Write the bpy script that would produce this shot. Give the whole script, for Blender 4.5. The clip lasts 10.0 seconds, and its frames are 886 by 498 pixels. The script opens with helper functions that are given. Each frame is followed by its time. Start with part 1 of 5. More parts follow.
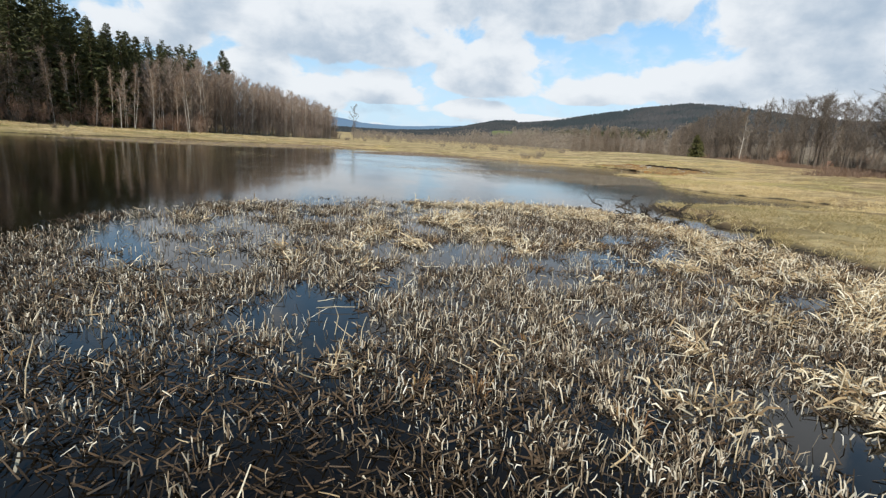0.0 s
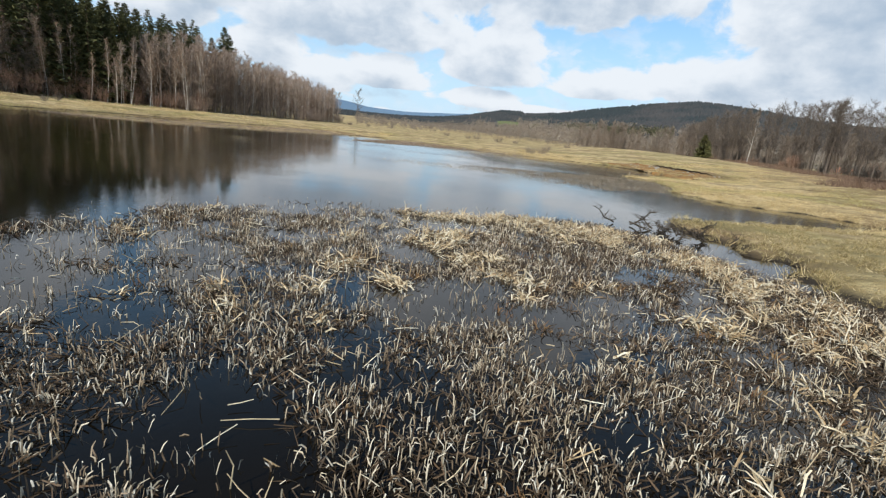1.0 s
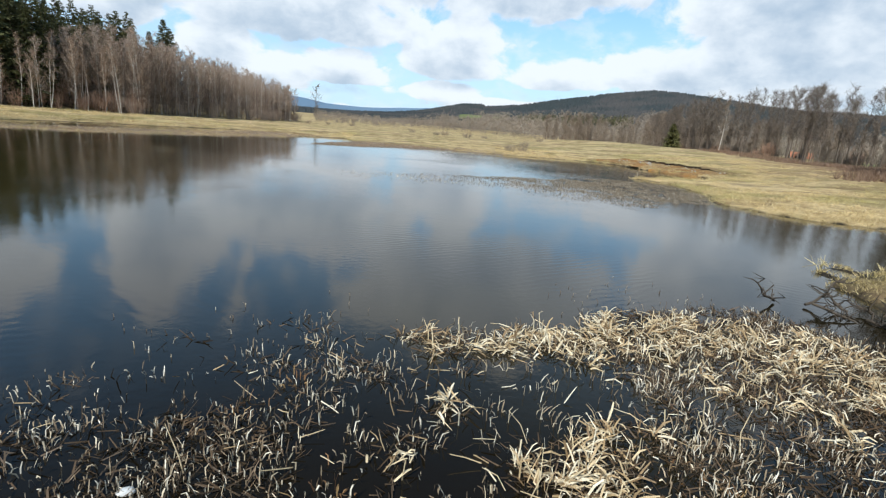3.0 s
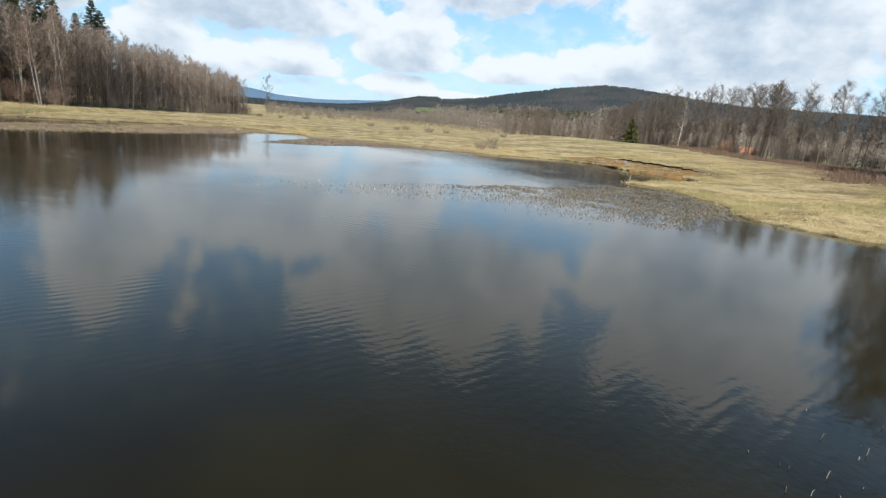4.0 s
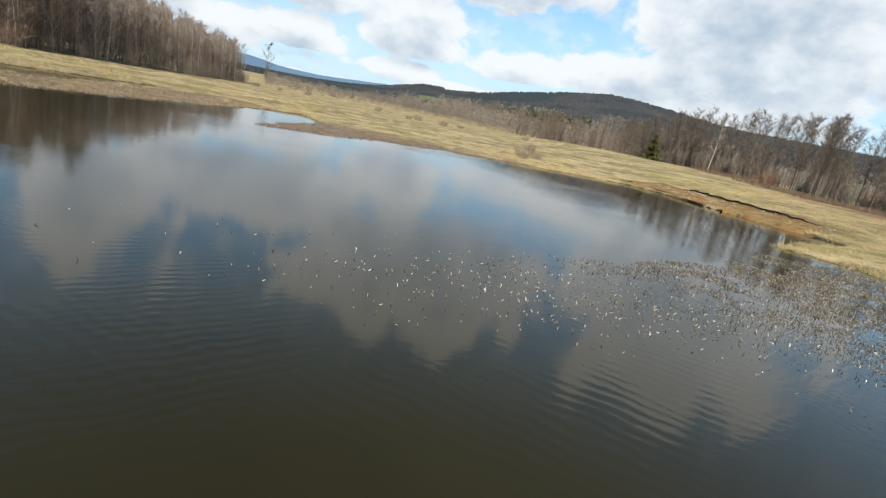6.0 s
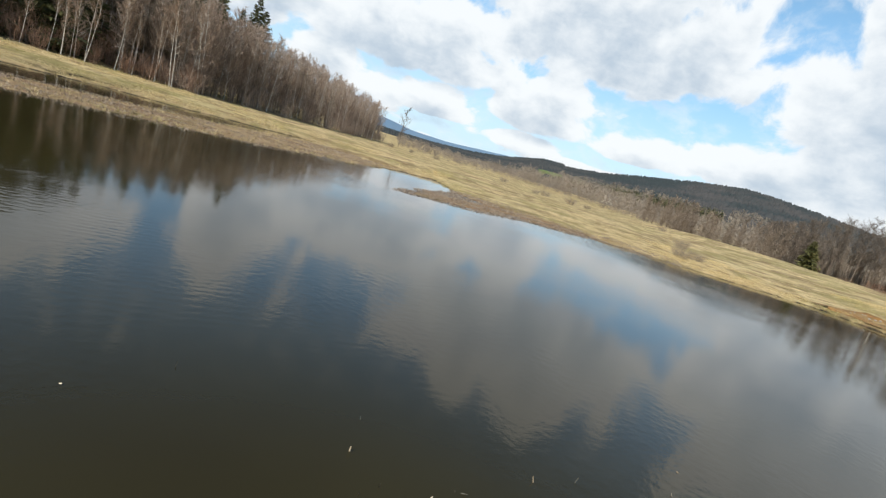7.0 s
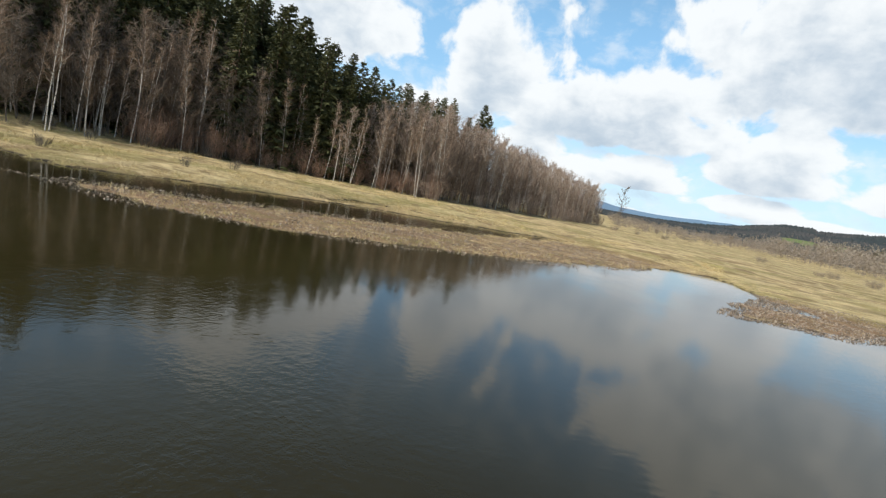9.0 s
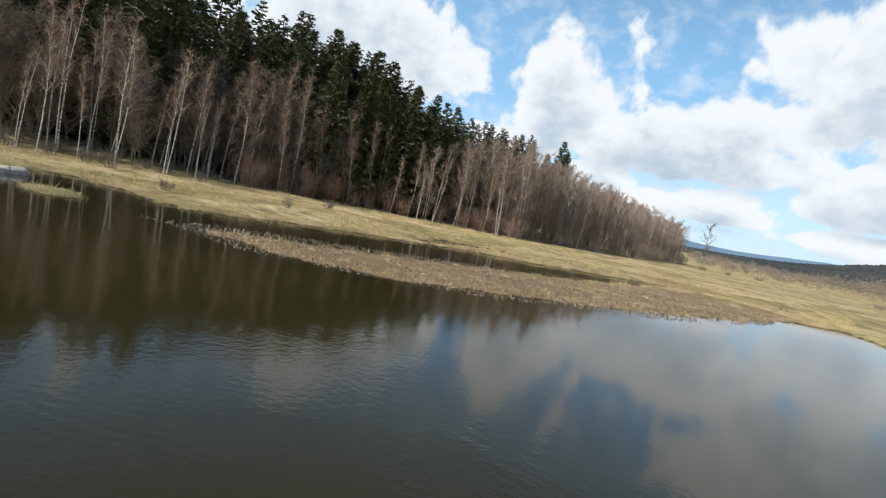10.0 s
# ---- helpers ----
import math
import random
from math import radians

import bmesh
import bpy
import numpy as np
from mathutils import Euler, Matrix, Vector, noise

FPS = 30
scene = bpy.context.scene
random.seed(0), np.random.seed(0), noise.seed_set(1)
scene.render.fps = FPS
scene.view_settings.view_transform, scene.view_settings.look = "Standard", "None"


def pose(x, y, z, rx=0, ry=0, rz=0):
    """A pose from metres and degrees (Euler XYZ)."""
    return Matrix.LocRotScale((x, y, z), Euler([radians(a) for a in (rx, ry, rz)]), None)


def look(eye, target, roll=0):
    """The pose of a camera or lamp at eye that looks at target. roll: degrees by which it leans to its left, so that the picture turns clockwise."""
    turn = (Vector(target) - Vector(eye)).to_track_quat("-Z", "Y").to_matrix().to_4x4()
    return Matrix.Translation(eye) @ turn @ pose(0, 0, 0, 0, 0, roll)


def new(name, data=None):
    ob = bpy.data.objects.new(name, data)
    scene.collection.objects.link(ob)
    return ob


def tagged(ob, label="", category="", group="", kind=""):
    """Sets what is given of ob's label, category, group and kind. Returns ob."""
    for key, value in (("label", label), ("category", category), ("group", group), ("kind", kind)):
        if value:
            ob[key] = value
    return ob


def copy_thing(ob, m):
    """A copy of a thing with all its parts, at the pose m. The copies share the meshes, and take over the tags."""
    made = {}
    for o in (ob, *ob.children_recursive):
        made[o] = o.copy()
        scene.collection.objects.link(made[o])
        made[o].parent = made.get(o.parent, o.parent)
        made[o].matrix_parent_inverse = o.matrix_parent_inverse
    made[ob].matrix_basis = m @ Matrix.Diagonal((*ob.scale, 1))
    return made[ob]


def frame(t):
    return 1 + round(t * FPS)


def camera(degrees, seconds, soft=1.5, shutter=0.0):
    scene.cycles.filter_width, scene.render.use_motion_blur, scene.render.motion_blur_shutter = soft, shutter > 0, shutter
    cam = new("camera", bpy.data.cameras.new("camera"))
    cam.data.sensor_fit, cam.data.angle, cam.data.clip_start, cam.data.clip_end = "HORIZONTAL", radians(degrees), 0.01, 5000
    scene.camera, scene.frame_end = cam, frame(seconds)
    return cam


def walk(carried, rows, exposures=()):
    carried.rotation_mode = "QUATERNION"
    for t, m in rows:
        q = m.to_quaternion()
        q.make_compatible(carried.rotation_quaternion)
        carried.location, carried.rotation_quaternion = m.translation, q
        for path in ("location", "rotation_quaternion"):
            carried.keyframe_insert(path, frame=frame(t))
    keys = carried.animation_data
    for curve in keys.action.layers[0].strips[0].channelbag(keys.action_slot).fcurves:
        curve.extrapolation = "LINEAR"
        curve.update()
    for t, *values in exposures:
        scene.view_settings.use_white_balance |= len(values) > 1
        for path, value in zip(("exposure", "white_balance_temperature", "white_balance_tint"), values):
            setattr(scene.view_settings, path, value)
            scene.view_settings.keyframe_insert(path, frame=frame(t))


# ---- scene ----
from math import sin, cos, pi, hypot, exp, atan2

# ---------------------------------------------------------------- camera
# seconds, x, y, z, heading, dip below the horizon, lean (degrees)
PATH = [
    (0, 0.000, 0.000, 2.350, 0.00, 12.10, 3.93),
    (0.5, 0.104, 0.926, 2.620, -0.36, 12.73, 3.43),
    (1, 0.196, 2.337, 2.885, 0.14, 13.47, 6.45),
    (1.5, 0.097, 4.015, 3.024, 1.68, 14.54, 8.04),
    (2, -0.410, 6.465, 3.085, 2.50, 14.57, 7.75),
    (2.5, -1.009, 9.084, 3.159, 2.77, 13.79, 5.98),
    (2.7, -1.204, 10.133, 3.221, 2.86, 13.61, 4.86),
    (3.8, -2.843, 16.463, 3.531, 8.88, 14.07, 6.34),
    (4, -3.014, 17.787, 3.640, 9.34, 14.04, 5.23),
    (4.5, -3.386, 21.214, 3.971, 12.19, 14.29, 5.32),
    (5, -3.836, 25.212, 3.923, 14.67, 15.40, 6.75),
    (5.2, -4.078, 26.875, 3.915, 15.07, 15.35, 8.22),
    (6.3, -6.726, 36.441, 3.526, 8.64, 14.16, 13.58),
    (6.5, -7.251, 38.103, 3.433, 5.80, 12.95, 14.58),
    (7, -8.646, 41.497, 3.444, -2.36, 10.30, 17.39),
    (7.5, -10.611, 43.962, 3.742, -10.28, 11.15, 14.90),
    (8, -12.861, 45.679, 3.672, -18.35, 9.06, 12.83),
    (8.5, -14.715, 46.633, 3.667, -23.13, 8.55, 12.31),
    (9, -16.338, 47.014, 3.736, -27.69, 7.19, 11.72),
    (9.5, -17.857, 47.006, 3.730, -31.87, 5.39, 11.72),
    (10, -19.405, 46.600, 3.934, -35.95, 4.94, 11.88),
]


def flight(t, x, y, z, heading, dip, lean):
    a, b = radians(heading), radians(dip)
    return (t, look((x, y, z), (x + 10 * sin(a) * cos(b), y + 10 * cos(a) * cos(b), z - 10 * sin(b)), lean))


cam = camera(84.0, 10.0, soft=1.25)
walk(cam, [flight(*row) for row in PATH], [(0, 0.06, 6300, 8), (1, 0.07, 6200, 8), (2.5, 0.20, 6050, 6), (5, 0.16, 6200, 6), (6.5, 0.20, 6400, 7), (9, 0.22, 6450, 7), (10, 0.18, 6350, 7)])

# ---------------------------------------------------------------- world, sun
SUN_AZ, SUN_EL = 208.0, 41.0          # degrees clockwise from +y, above the horizon


def node(tree, kind, **given):
    n = tree.nodes.new(kind)
    for key, value in given.items():
        if key == "op":
            n.operation = value
        elif key == "clamp":
            n.use_clamp = value
    return n


def calc(tree, op, a, b=None, c=None, clamp=False):
    """A Math node; the inputs are numbers or sockets."""
    n = tree.nodes.new("ShaderNodeMath")
    n.operation, n.use_clamp = op, clamp
    for i, v in enumerate((a, b, c)):
        if v is None:
            continue
        if isinstance(v, (int, float)):
            n.inputs[i].default_value = v
        else:
            tree.links.new(v, n.inputs[i])
    return n.outputs[0]


def mixed(tree, fac, a, b):
    """A colour mix; a and b are colours or sockets."""
    n = tree.nodes.new("ShaderNodeMix")
    n.data_type = "RGBA"
    for sock, v in ((n.inputs["Factor"], fac), (n.inputs[6], a), (n.inputs[7], b)):
        if isinstance(v, tuple):
            sock.default_value = (*v[:3], 1)
        elif isinstance(v, (int, float)):
            sock.default_value = v
        else:
            tree.links.new(v, sock)
    return n.outputs[2]


def fbm(tree, vector, scale, detail=4.0, rough=0.55, distortion=0.0):
    n = tree.nodes.new("ShaderNodeTexNoise")
    n.inputs["Scale"].default_value, n.inputs["Detail"].default_value = scale, detail
    n.inputs["Roughness"].default_value, n.inputs["Distortion"].default_value = rough, distortion
    if vector is not None:
        tree.links.new(vector, n.inputs["Vector"])
    return n.outputs["Fac"]


def span(tree, value, lo, hi, to_lo=0.0, to_hi=1.0, smooth=False):
    n = tree.nodes.new("ShaderNodeMapRange")
    n.interpolation_type = "SMOOTHSTEP" if smooth else "LINEAR"
    tree.links.new(value, n.inputs["Value"])
    for key, v in (("From Min", lo), ("From Max", hi), ("To Min", to_lo), ("To Max", to_hi)):
        n.inputs[key].default_value = v
    return n.outputs["Result"]


# the clouds of the day: azimuth, elevation of the flat base, half width, height (degrees)
CLOUDS = [
    (-49, 13.5, 13, 10), (-26, 12.0, 4.8, 8.8), (-12, 9.6, 15, 6.4), (-29, 8.3, 6, 4), (9, 15.4, 16, 12), (3.5, 6.8, 6.5, 5.0),
    (15, 5.7, 6.5, 2.5), (28, 6.3, 8.5, 4.0), (37.5, 9.6, 13.5, 18), (-9, 4.7, 6, 2.8), (-16, 3.6, 5, 2.6), (-21, 5.8, 4.5, 4.2),
    (3, 3.4, 4.5, 1.7), (40, 6.4, 6, 1.7), (10, 2.6, 9, 1.2), (-78, 10, 14, 9), (72, 8, 13, 9), (100, 14, 18, 10), (-110, 12, 18, 10), (150, 10, 24, 9), (-150, 9, 22, 8),
]


def cloud_group():
    g = bpy.data.node_groups.new("cloud_cover", "ShaderNodeTree")
    g.interface.new_socket("Azimuth", in_out="INPUT", socket_type="NodeSocketFloat")
    g.interface.new_socket("Elevation", in_out="INPUT", socket_type="NodeSocketFloat")
    g.interface.new_socket("Cover", in_out="OUTPUT", socket_type="NodeSocketFloat")
    g.interface.new_socket("Body", in_out="OUTPUT", socket_type="NodeSocketFloat")
    gi, go = g.nodes.new("NodeGroupInput"), g.nodes.new("NodeGroupOutput")
    az, el = gi.outputs[0], gi.outputs[1]
    # billows grow flatter towards the horizon
    comb = g.nodes.new("ShaderNodeCombineXYZ")
    g.links.new(calc(g, "MULTIPLY", az, 0.30), comb.inputs[0])
    g.links.new(calc(g, "MULTIPLY", calc(g, "LOGARITHM", calc(g, "ADD", calc(g, "MAXIMUM", el, -2.0), 6.0), 2.718), 6.6), comb.inputs[1])
    puffs = fbm(g, comb.outputs[0], 0.62, 9.0, 0.53, 0.2)
    total = None
    for a, e, wide, tall in CLOUDS:
        u = calc(g, "DIVIDE", calc(g, "SUBTRACT", az, a), wide)
        v = calc(g, "DIVIDE", calc(g, "SUBTRACT", el, e), tall)
        v = calc(g, "MAXIMUM", v, calc(g, "MULTIPLY", v, -3.2))
        dome = calc(g, "SUBTRACT", 1.0, calc(g, "ADD", calc(g, "MULTIPLY", u, u), calc(g, "MULTIPLY", v, v)))
        total = dome if total is None else calc(g, "SMOOTH_MAX", total, dome, 0.25)
    total = calc(g, "MAXIMUM", total, -0.46)
    thin = span(g, el, 25.0, 36.0, 0.0, -0.6)
    field = calc(g, "MULTIPLY_ADD", total, 0.40, thin)
    g.links.new(field, go.inputs[1])
    g.links.new(calc(g, "MULTIPLY_ADD", calc(g, "SUBTRACT", puffs, 0.47), 1.40, field), go.inputs[0])
    return g


world = bpy.data.worlds.new("sky")
scene.world = world
world.use_nodes = True
wt = world.node_tree
wt.nodes.clear()
sky = wt.nodes.new("ShaderNodeTexSky")
sky.sky_type, sky.sun_disc = "NISHITA", False
sky.sun_elevation, sky.sun_rotation = radians(SUN_EL), radians(SUN_AZ)
sky.air_density, sky.dust_density, sky.ozone_density = 1.0, 0.6, 1.0
where = wt.nodes.new("ShaderNodeTexCoord")
apart = wt.nodes.new("ShaderNodeSeparateXYZ")
wt.links.new(where.outputs["Generated"], apart.inputs[0])
azimuth = calc(wt, "MULTIPLY", calc(wt, "ARCTAN2", apart.outputs[0], apart.outputs[1]), 180 / pi)
elevation = calc(wt, "MULTIPLY", calc(wt, "ARCSINE", apart.outputs[2]), 180 / pi)
group = cloud_group()
cover = []
for lift in (0.0, 1.5):
    n = wt.nodes.new("ShaderNodeGroup")
    n.node_tree = group
    wt.links.new(azimuth, n.inputs[0])
    wt.links.new(calc(wt, "ADD", elevation, lift), n.inputs[1])
    cover.append(n.outputs)
alpha = span(wt, cover[0][0], -0.06, 0.13, 0, 1, True)
spot = wt.nodes.new("ShaderNodeCombineXYZ")
wt.links.new(calc(wt, "MULTIPLY", azimuth, 0.42), spot.inputs[0])
wt.links.new(calc(wt, "MULTIPLY", elevation, 0.65), spot.inputs[1])
billow = fbm(wt, spot.outputs[0], 0.75, 6.0, 0.55, 0.2)
mass = calc(wt, "MULTIPLY_ADD", cover[1][1], 0.50, calc(wt, "MULTIPLY", cover[1][0], 0.45))
thick = span(wt, calc(wt, "MULTIPLY_ADD", calc(wt, "SUBTRACT", billow, 0.5), 0.55, mass), 0.04, 0.62, 0, 1, True)
lit = mixed(wt, thick, (0.84, 0.85, 0.87), (0.42, 0.50, 0.60))
blue = wt.nodes.new("ShaderNodeVectorMath")
blue.operation = "SCALE"
blue.inputs["Scale"].default_value = 0.15
wt.links.new(sky.outputs[0], blue.inputs[0])
haze = span(wt, elevation, 0.0, 13.0, 0.85, 0.0)
clear = mixed(wt, haze, mixed(wt, 0.5, blue.outputs[0], (0.27, 0.58, 0.90)), (0.60, 0.755, 0.90))
# sky above 17 degrees is darkened by hand to dim the water's reflections
clear = mixed(wt, span(wt, elevation, 17.0, 42.0, 0.0, 0.82, True), clear, (0.034, 0.060, 0.118))
bg = wt.nodes.new("ShaderNodeBackground")
wt.links.new(mixed(wt, calc(wt, "MAXIMUM", calc(wt, "MULTIPLY", alpha, 0.97), calc(wt, "MULTIPLY", span(wt, billow, 0.42, 0.72, 0.0, 0.42, True), span(wt, elevation, 19.0, 32.0, 1.0, 0.0))), clear, lit), bg.inputs["Color"])
bg.inputs["Strength"].default_value = 1.0
out = wt.nodes.new("ShaderNodeOutputWorld")
wt.links.new(bg.outputs[0], out.inputs["Surface"])

sun = new("sun", bpy.data.lights.new("sun", "SUN"))
sun.data.energy, sun.data.angle, sun.data.color = 4.2, radians(0.53), (1.0, 0.95, 0.87)
sa, se = radians(SUN_AZ), radians(SUN_EL)
sun.matrix_world = look((200 * sin(sa) * cos(se), 200 * cos(sa) * cos(se), 200 * sin(se)), (0, 0, 0))

# ---------------------------------------------------------------- materials


def material(name, rough=0.8):
    m = bpy.data.materials.new(name)
    m.use_nodes = True
    t = m.node_tree
    b = t.nodes["Principled BSDF"]
    b.inputs["Roughness"].default_value = rough
    b.inputs["Specular IOR Level"].default_value = 0.25
    return m, t, b


def place(tree, kind="Object"):
    return tree.nodes.new("ShaderNodeTexCoord").outputs[kind]


def position(tree):
    return tree.nodes.new("ShaderNodeNewGeometry").outputs["Position"]


def island(tree):
    return tree.nodes.new("ShaderNodeNewGeometry").outputs["Random Per Island"]


def bump(tree, bsdf, height, strength, distance):
    n = tree.nodes.new("ShaderNodeBump")
    n.inputs["Strength"].default_value, n.inputs["Distance"].default_value = strength, distance
    tree.links.new(height, n.inputs["Height"])
    tree.links.new(n.outputs[0], bsdf.inputs["Normal"])


def ramp(tree, fac, stops):
    n = tree.nodes.new("ShaderNodeValToRGB")
    while len(n.color_ramp.elements) < len(stops):
        n.color_ramp.elements.new(0.5)
    for e, (p, c) in zip(n.color_ramp.elements, stops):
        e.position, e.color = p, (*c, 1)
    tree.links.new(fac, n.inputs["Fac"])
    return n.outputs["Color"]


def stalk_material(name, stops, rough=0.6, through_light=0.0):
    """Dry stems and twigs: a colour for each stem, with a mottle along it."""
    m, t, b = material(name, rough)
    c = ramp(t, island(t), stops)
    spots = fbm(t, position(t), 14.0, 3.0)
    dark = mixed(t, span(t, spots, 0.35, 0.75), c, (0.10, 0.07, 0.04))
    t.links.new(mixed(t, 0.45, c, dark), b.inputs["Base Color"])
    return m


STUB = stalk_material("reed_stub", [(0.0, (0.15, 0.105, 0.068)), (0.35, (0.37, 0.285, 0.19)), (0.65, (0.67, 0.57, 0.41)), (1.0, (0.92, 0.86, 0.73))])
LITTER = stalk_material("reed_litter", [(0.0, (0.022, 0.015, 0.010)), (0.5, (0.060, 0.040, 0.024)), (1.0, (0.15, 0.095, 0.055))])
STRAW = stalk_material("reed_straw", [(0.0, (0.20, 0.125, 0.065)), (0.25, (0.50, 0.355, 0.19)), (0.6, (0.78, 0.63, 0.40)), (1.0, (0.93, 0.85, 0.66))])
RUST = stalk_material("dead_leaf", [(0.0, (0.16, 0.08, 0.04)), (0.5, (0.26, 0.14, 0.06)), (1.0, (0.38, 0.25, 0.11))])
MARSH = stalk_material("marsh_reed", [(0.0, (0.10, 0.073, 0.05)), (0.5, (0.20, 0.155, 0.11)), (0.8, (0.36, 0.30, 0.22)), (1.0, (0.66, 0.60, 0.48))])
PALE = stalk_material("pale_reed", [(0.0, (0.15, 0.105, 0.078)), (0.5, (0.31, 0.235, 0.175)), (1.0, (0.54, 0.45, 0.35))])
GRASS = stalk_material("dry_grass", [(0.0, (0.34, 0.25, 0.10)), (0.3, (0.57, 0.42, 0.185)), (0.6, (0.75, 0.575, 0.29)), (1.0, (0.88, 0.73, 0.43))])
gt = GRASS.node_tree
dry = gt.nodes["Principled BSDF"].inputs["Base Color"]
moss = fbm(gt, position(gt), 0.10, 4.0, 0.6)
gt.links.new(mixed(gt, span(gt, moss, 0.50, 0.60, 0, 0.6), dry.links[0].from_socket, (0.40, 0.36, 0.13)), dry)
TURF = stalk_material("bank_turf", [(0.0, (0.15, 0.105, 0.042)), (0.35, (0.31, 0.245, 0.095)), (0.7, (0.50, 0.395, 0.185)), (1.0, (0.76, 0.62, 0.36))])
TWIG = stalk_material("birch_twig", [(0.0, (0.22, 0.145, 0.096)), (0.5, (0.38, 0.26, 0.18)), (1.0, (0.56, 0.42, 0.31))])
TWIG_DARK = stalk_material("wood_twig", [(0.0, (0.13, 0.095, 0.072)), (0.5, (0.24, 0.178, 0.132)), (1.0, (0.37, 0.28, 0.21))])
TWIG_PALE = stalk_material("stand_twig", [(0.0, (0.24, 0.172, 0.135)), (0.5, (0.40, 0.30, 0.235)), (1.0, (0.58, 0.46, 0.37))])
TWIG_STAND = stalk_material("stand_twig_dark", [(0.0, (0.18, 0.128, 0.098)), (0.5, (0.33, 0.24, 0.185)), (1.0, (0.50, 0.385, 0.30))])
TWIG_GREY = stalk_material("grey_twig", [(0.0, (0.090, 0.074, 0.06)), (0.5, (0.165, 0.136, 0.108)), (1.0, (0.27, 0.23, 0.19))])
TWIG_RED = stalk_material("thicket_twig", [(0.0, (0.20, 0.115, 0.078)), (0.5, (0.33, 0.20, 0.135)), (1.0, (0.48, 0.32, 0.225))])
NEEDLE = stalk_material("spruce_needle", [(0.0, (0.034, 0.043, 0.016)), (0.5, (0.070, 0.081, 0.029)), (1.0, (0.135, 0.138, 0.050))])
OLIVE = stalk_material("olive_needle", [(0.0, (0.05, 0.056, 0.018)), (0.5, (0.10, 0.105, 0.034)), (1.0, (0.17, 0.16, 0.055))])
TWIG_BELT = stalk_material("belt_twig", [(0.0, (0.14, 0.108, 0.082)), (0.5, (0.24, 0.188, 0.145)), (1.0, (0.36, 0.29, 0.225))])
TWIG_ALDER = stalk_material("alder_twig", [(0.0, (0.075, 0.060, 0.050)), (0.5, (0.135, 0.108, 0.088)), (1.0, (0.22, 0.18, 0.148))])
PALE_TWIG = stalk_material("pale_twig", [(0.0, (0.20, 0.155, 0.11)), (0.5, (0.30, 0.24, 0.175)), (1.0, (0.42, 0.345, 0.26))])
FAR_TWIG, t, b = material("far_wood", 0.9)
stand_tone = fbm(t, position(t), 0.055, 3.0, 0.6)
c = ramp(t, stand_tone, [(0.32, (0.17, 0.137, 0.112)), (0.48, (0.25, 0.205, 0.162)), (0.60, (0.36, 0.295, 0.222)), (0.72, (0.24, 0.215, 0.15))])
t.links.new(mixed(t, span(t, island(t), 0, 1, 0, 0.3), c, (0.13, 0.11, 0.09)), b.inputs["Base Color"])
BRAMBLE = stalk_material("bramble", [(0.0, (0.12, 0.075, 0.052)), (0.5, (0.20, 0.125, 0.085)), (1.0, (0.31, 0.21, 0.145))])
DRIFT = stalk_material("drowned_branch", [(0.0, (0.035, 0.028, 0.022)), (1.0, (0.09, 0.072, 0.055))])


def bark_material(name, light, dark, amount, scale):
    m, t, b = material(name, 0.75)
    p = place(t)
    stretch = t.nodes.new("ShaderNodeMapping")
    stretch.inputs["Scale"].default_value = (scale, scale, scale * 2.2)
    t.links.new(p, stretch.inputs["Vector"])
    n = fbm(t, stretch.outputs[0], 1.0, 4.0, 0.6)
    t.links.new(mixed(t, span(t, n, amount, amount + 0.12), light, dark), b.inputs["Base Color"])
    bump(t, b, n, 0.4, 0.02)
    return m


BIRCH_BARK = bark_material("birch_bark", (0.66, 0.61, 0.54), (0.10, 0.085, 0.07), 0.50, 2.0)
ALDER_BARK = bark_material("alder_bark", (0.19, 0.148, 0.115), (0.080, 0.062, 0.050), 0.48, 3.0)
SPRUCE_BARK = bark_material("spruce_bark", (0.16, 0.105, 0.07), (0.06, 0.04, 0.03), 0.5, 3.0)

# pond water: dark and peaty, with ruffled and calm patches
WATER, t, b = material("pond_water", 0.06)
p = position(t)
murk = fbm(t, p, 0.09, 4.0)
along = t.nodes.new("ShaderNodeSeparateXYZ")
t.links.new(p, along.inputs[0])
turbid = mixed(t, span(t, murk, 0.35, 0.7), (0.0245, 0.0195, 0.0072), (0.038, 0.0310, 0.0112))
# base colour is darker at low y, along an edge broken by noise
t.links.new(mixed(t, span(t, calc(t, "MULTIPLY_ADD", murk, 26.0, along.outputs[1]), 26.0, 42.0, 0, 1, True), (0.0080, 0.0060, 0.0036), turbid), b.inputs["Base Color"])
b.inputs["IOR"].default_value = 1.333
b.inputs["Specular IOR Level"].default_value = 0.5


def wavelets(turn, scale, patch_scale, lo, hi):
    """Short parallel ripples that come and go in patches."""
    turned = t.nodes.new("ShaderNodeMapping")
    turned.inputs["Rotation"].default_value = (0, 0, turn)
    t.links.new(p, turned.inputs["Vector"])
    wave = t.nodes.new("ShaderNodeTexWave")
    wave.inputs["Scale"].default_value, wave.inputs["Distortion"].default_value = scale, 5.0
    wave.inputs["Detail"].default_value, wave.inputs["Detail Scale"].default_value = 2.0, 0.9
    t.links.new(turned.outputs[0], wave.inputs["Vector"])
    return calc(t, "MULTIPLY", wave.outputs["Fac"], span(t, fbm(t, turned.outputs[0], patch_scale, 3.0), lo, hi, 0.03, 1.0, True))


